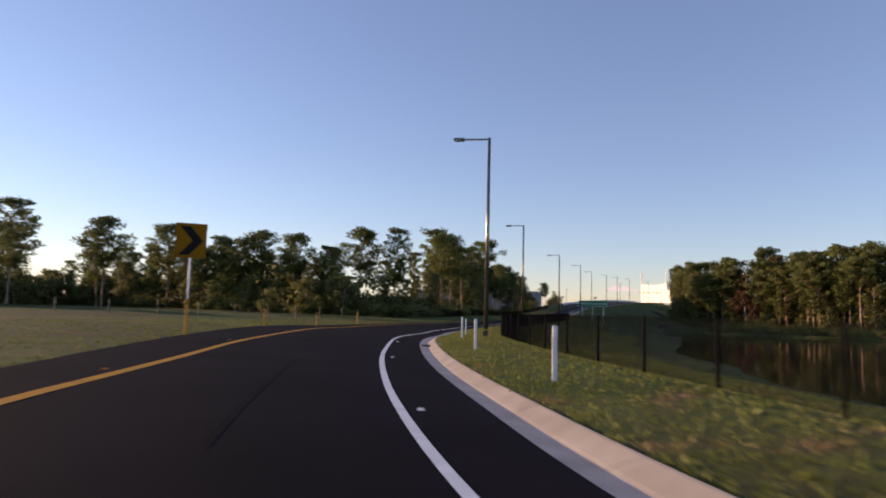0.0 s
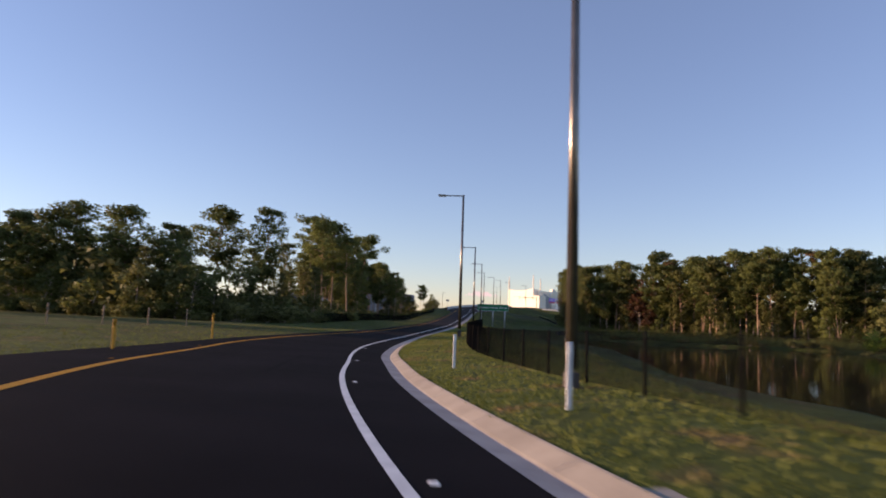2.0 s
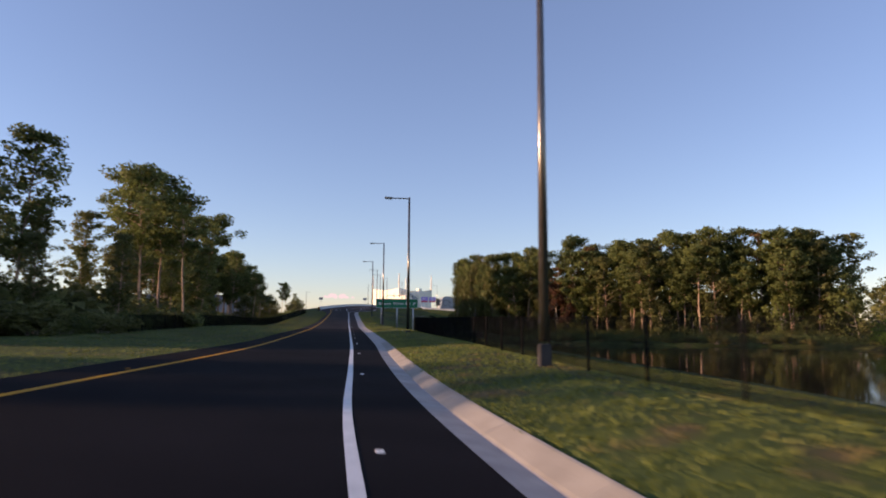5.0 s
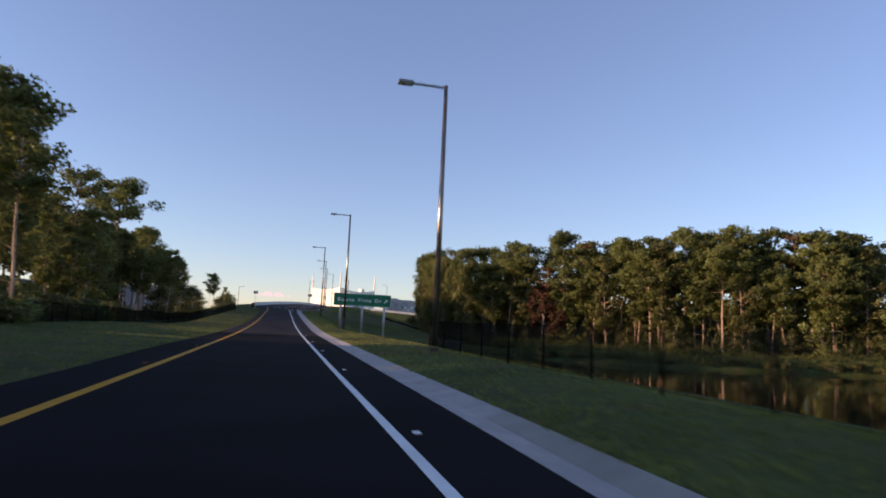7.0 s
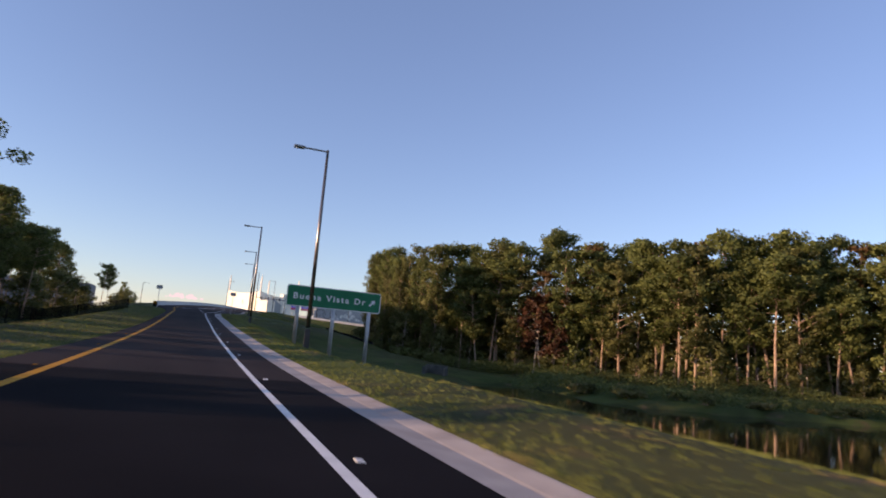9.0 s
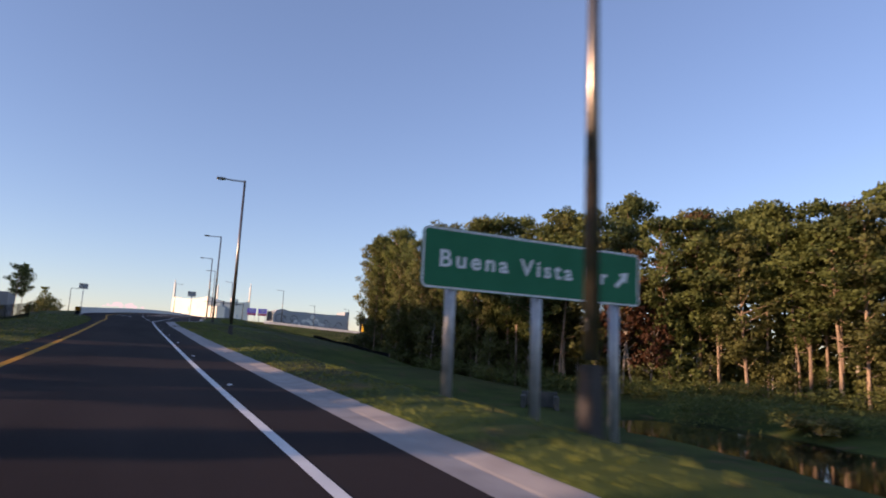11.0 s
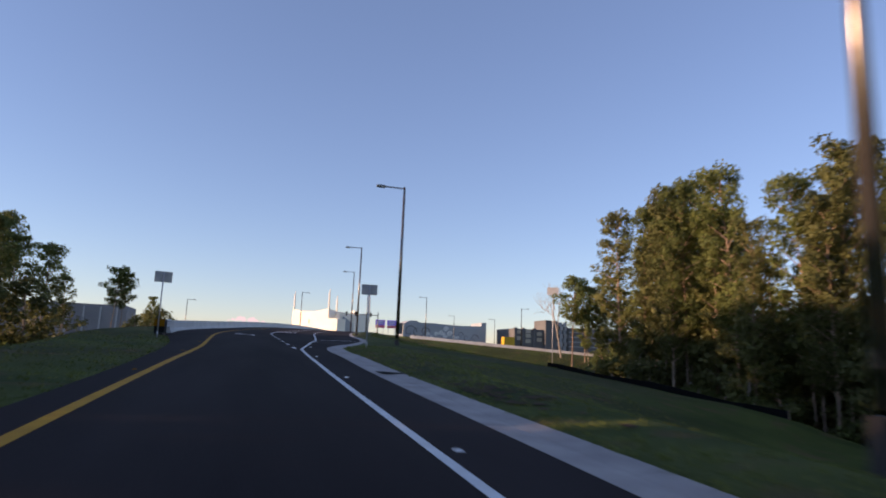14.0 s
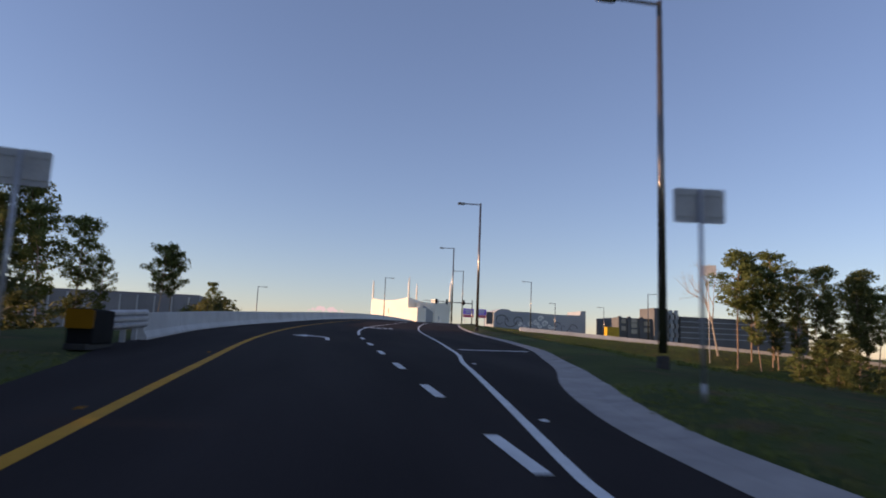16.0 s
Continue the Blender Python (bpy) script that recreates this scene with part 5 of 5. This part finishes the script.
for x in (105.6, 109.6, 114.9):
    box("pier", (1.3, 0.8, 17.9), (x, -0.3, 8.95), DARK_WALL, park, 0.05)
box("tower", (6.0, 12, 21.8), (122.8, 4, 10.9), DARK_WALL, park, 0.1)
box("tower_core", (6.8, 8, 20.6), (129.3, 6, 10.3), DARK_WALL, park, 0.1)
for i in range(3):
    for k in range(7):
        box("fin", (1.55, 0.5, 1.9), (126.9 + 2.4 * i + (0.35 if k % 2 else -0.35), 1.4, 9.4 + 1.85 * k), ALU if k % 2 else GREY_WALL, park)
YELLOW_BOX = material("yellow container paint", (0.55, 0.30, 0.02), (0.74, 0.42, 0.03), 0.8, 0.6, 10.0, 0.05)
tagged(box("site_container", (5.2, 3, 4.6), (101.8, 445, 11.0), YELLOW_BOX, None, 0.05), "yellow site container beside the parking building", "container")

# the building half hidden behind the pines
bk = thing("low_building", pose(0, 420, 0), "long pale grey flat-roofed building behind pines", "building")
box("wall", (90, 20, 16.5), (-95, 10, 8.2), BACK_WALL, bk, 0.1)
for i in range(18):
    box("pilaster", (0.5, 0.4, 15.5), (-138 + 5 * i, -0.2, 7.8), GREY_WALL, bk)

# two route signs
for x in (43.2, 48.2):
    sg = thing("route_sign", pose(x, 445, 0), "purple and red road sign with pale lettering", "road sign", "route signs beyond the crossing")
    plate("panel", 4.1, 2.2, 0.15, -0.04, 0.0, PURPLE, sg, 16.7)
    plate("lower_panel", 4.1, 1.0, 0.1, -0.04, 0.0, RED, sg, 15.0, "red lower panel")
    for dz, w in ((0.45, 2.8), (-0.25, 2.2)):
        box("text_bar", (w, 0.02, 0.35), (0, -0.06, 16.7 + dz), WHITE_SHEET, sg)
    for dx in (-1.4, 1.4):
        tube("post", (dx, 0.15, 6.0), (dx, 0.15, 17.0), 0.12, 0.12, STEEL, sg, 8)

board = thing("notice_board", pose(0, 446, 0), "dark board on a white column beside route signs", "sign board")
box("panel", (2.6, 0.3, 4.6), (51.9, 0, 14.7), DARK_WALL, board, 0.05)
box("column", (0.7, 0.7, 10.0), (53.7, 0, 12.0), PLASTER, board, 0.05, "white column")
for x in (51.2, 52.6):
    tube("post", (x, 0, 5.0), (x, 0, 12.6), 0.12, 0.12, STEEL, board, 8)

# traffic signal on its arm
sig = thing("traffic_signal", pose(25.3, 365.3, 7.5), "dark steel signal mast with hanging signal heads", "traffic light")
tube("mast", (0, 0, 0), (0, 0, 8.1), 0.18, 0.13, BRONZE, sig, 10)
tube("arm", (0, 0, 7.2), (-12.8, 0, 7.5), 0.13, 0.07, BRONZE, sig, 8)
for x in (-9.3, -6.6, -2.2):
    h = box("signal_head", (0.45, 0.4, 1.25), (x, -0.1, 7.35), BLACK_SHEET, sig, 0.05)
    for k in range(3):
        tube("visor", (x, -0.3, 7.75 - 0.4 * k), (x, -0.55, 7.75 - 0.4 * k), 0.14, 0.14, BLACK_SHEET, h, 10)

# back of the big sign behind the bare tree
bsx, bsy = 49.0, 301.3
bs = thing("road_sign", pose(bsx, bsy, ground_z(bsx, bsy), 0, 0, -32), "back of a large grey road sign on a tall post", "road sign")
gz = ground_z(bsx, bsy)
plate("panel", 2.4, 1.6, 0.1, -0.02, 0.0, ALU, bs, 18.1 - gz)
tube("post", (0, 0.12, -0.4), (0, 0.12, 18.6 - gz), 0.10, 0.08, STEEL, bs, 8)

# more lamps round the crossing, small with distance
for x, y, top, turn in ((59.7, 340.0, 17.4, 180), (71.7, 388.0, 17.1, 0), (60.4, 399.0, 18.3, 0), (3.2, 367.0, 20.3, 180)):
    lamp = copy_thing(first, pose(x, y, top - 11.6, 0, 0, turn))
    lamp["group"] = "lamps by the crossing"

# two marker stakes near the water
STAKE_RED = material("red marker tape", (0.45, 0.06, 0.07), (0.60, 0.10, 0.10), 6.0, 0.7, 30.0, 0.05)
for x, y, tall in ((3.2, 131.4, 0.95), (3.75, 131.7, 0.8)):
    st = thing("marker_stake", pose(x, y, ground_z(x, y), 0, 4, 0), "thin wooden stake with red tape by the pond", "stake", "stakes by the pond")
    box("stake", (0.045, 0.045, tall + 0.3), (0, 0, tall / 2 - 0.15), BARK, st)
    box("tape", (0.07, 0.07, 0.55), (0, 0, tall - 0.26), STAKE_RED, st, 0.005, "red tape round the top")

# concrete outfall at the pond, in an even dark tone
of = thing("outfall", pose(14.6, 176.0, ground_z(14.6, 176.0), 0, 0, -35), "dark concrete outfall block at the pond's end", "outfall")
box("headwall", (2.6, 0.4, 1.5), (0, 0, 0.3), OUTFALL_CONCRETE, of, 0.04)
box("wing", (0.35, 1.8, 1.2), (-1.2, -0.9, 0.2), OUTFALL_CONCRETE, of, 0.04)
box("wing", (0.35, 1.8, 1.2), (1.2, -0.9, 0.2), OUTFALL_CONCRETE, of, 0.04)


# ---- a small cloud low over the horizon ----
CLOUD = bpy.data.materials.new("glowing cloud")
CLOUD.use_nodes = True
n, l = CLOUD.node_tree.nodes, CLOUD.node_tree.links
# plain emission stands in for sunlight on the cloud
glow = n.new("ShaderNodeEmission")
glow.inputs["Color"].default_value = (0.44, 0.42, 0.46, 1)
l.new(glow.outputs["Emission"], n["Material Output"].inputs["Surface"])
bm = bmesh.new()
rng = np.random.default_rng(21)
for i in range(26):
    u = rng.uniform(-1, 1)
    size = rng.uniform(5, 12) * (1.15 - 0.7 * abs(u))
    made = bmesh.ops.create_icosphere(bm, subdivisions=2, radius=size)["verts"]
    bmesh.ops.translate(bm, vec=(80 * u, rng.uniform(-20, 20), size * 0.7 + rng.uniform(0, 14) * (1 - abs(u))), verts=made)
puff = part("cloud", bm, CLOUD)
puff.matrix_world = pose(15, 3170, 122)
puff.data.polygons.foreach_set("use_smooth", [True] * len(puff.data.polygons))
tagged(puff, "small pale pink cloud low over the horizon", "cloud", kind="structure")


# ---- grass blades on the verges ----
def blades(name, lo, hi, line, sign, y0, y1, count, seed, label, tall=1.0):
    r = np.random.default_rng(seed)
    vs, fs = [], []
    for i in range(count):
        y = r.uniform(y0, y1)
        d = lo + (hi - lo) * r.random() ** 1.4
        x = line(y) + sign * d
        z = ground_z(x, y)
        if z < POND_Z + 0.05:
            continue
        h = tall * r.uniform(0.03, 0.075) * (1.2 if noise.noise((x * 0.5, y * 0.5, 9.0)) > 0.15 else 1.0)
        for k in range(3):
            t = r.uniform(0, 6.283)
            w, lean = tall * (0.012 + 0.012 * r.random()), r.uniform(0.3, 1.0) * h
            ox, oy = r.normal(0, 0.04 * tall), r.normal(0, 0.04 * tall)
            dx, dy = math.cos(t), math.sin(t)
            b_ = len(vs)
            vs += [(x + ox - dy * w, y + oy + dx * w, z - 0.01), (x + ox + dy * w, y + oy - dx * w, z - 0.01), (x + ox + dx * lean, y + oy + dy * lean, z + h)]
            fs.append((b_, b_ + 1, b_ + 2))
    ob = mesh_part(name, vs, fs, BLADE)
    return tagged(ob, label, "grass", kind="stuff")


blades("verge_grass", 0.0, 16.0, kerb_back, 1, -12, 85, 40000, 3, "short tufts of green and straw-coloured verge grass")
blades("verge_grass", 0.0, 12.0, kerb_back, 1, 85, 222, 19000, 4, "short tufts of green and straw-coloured verge grass")
blades("verge_grass", 0.0, 11.0, LEFT_EDGE, -1, -12, 225, 19000, 5, "short tufts of green and straw-coloured verge grass")
blades("slope_grass", 3.0, 75.0, kerb_back, 1, 232, 321, 24000, 6, "rough sunlit grass on the slope below the crossing", 2.0)
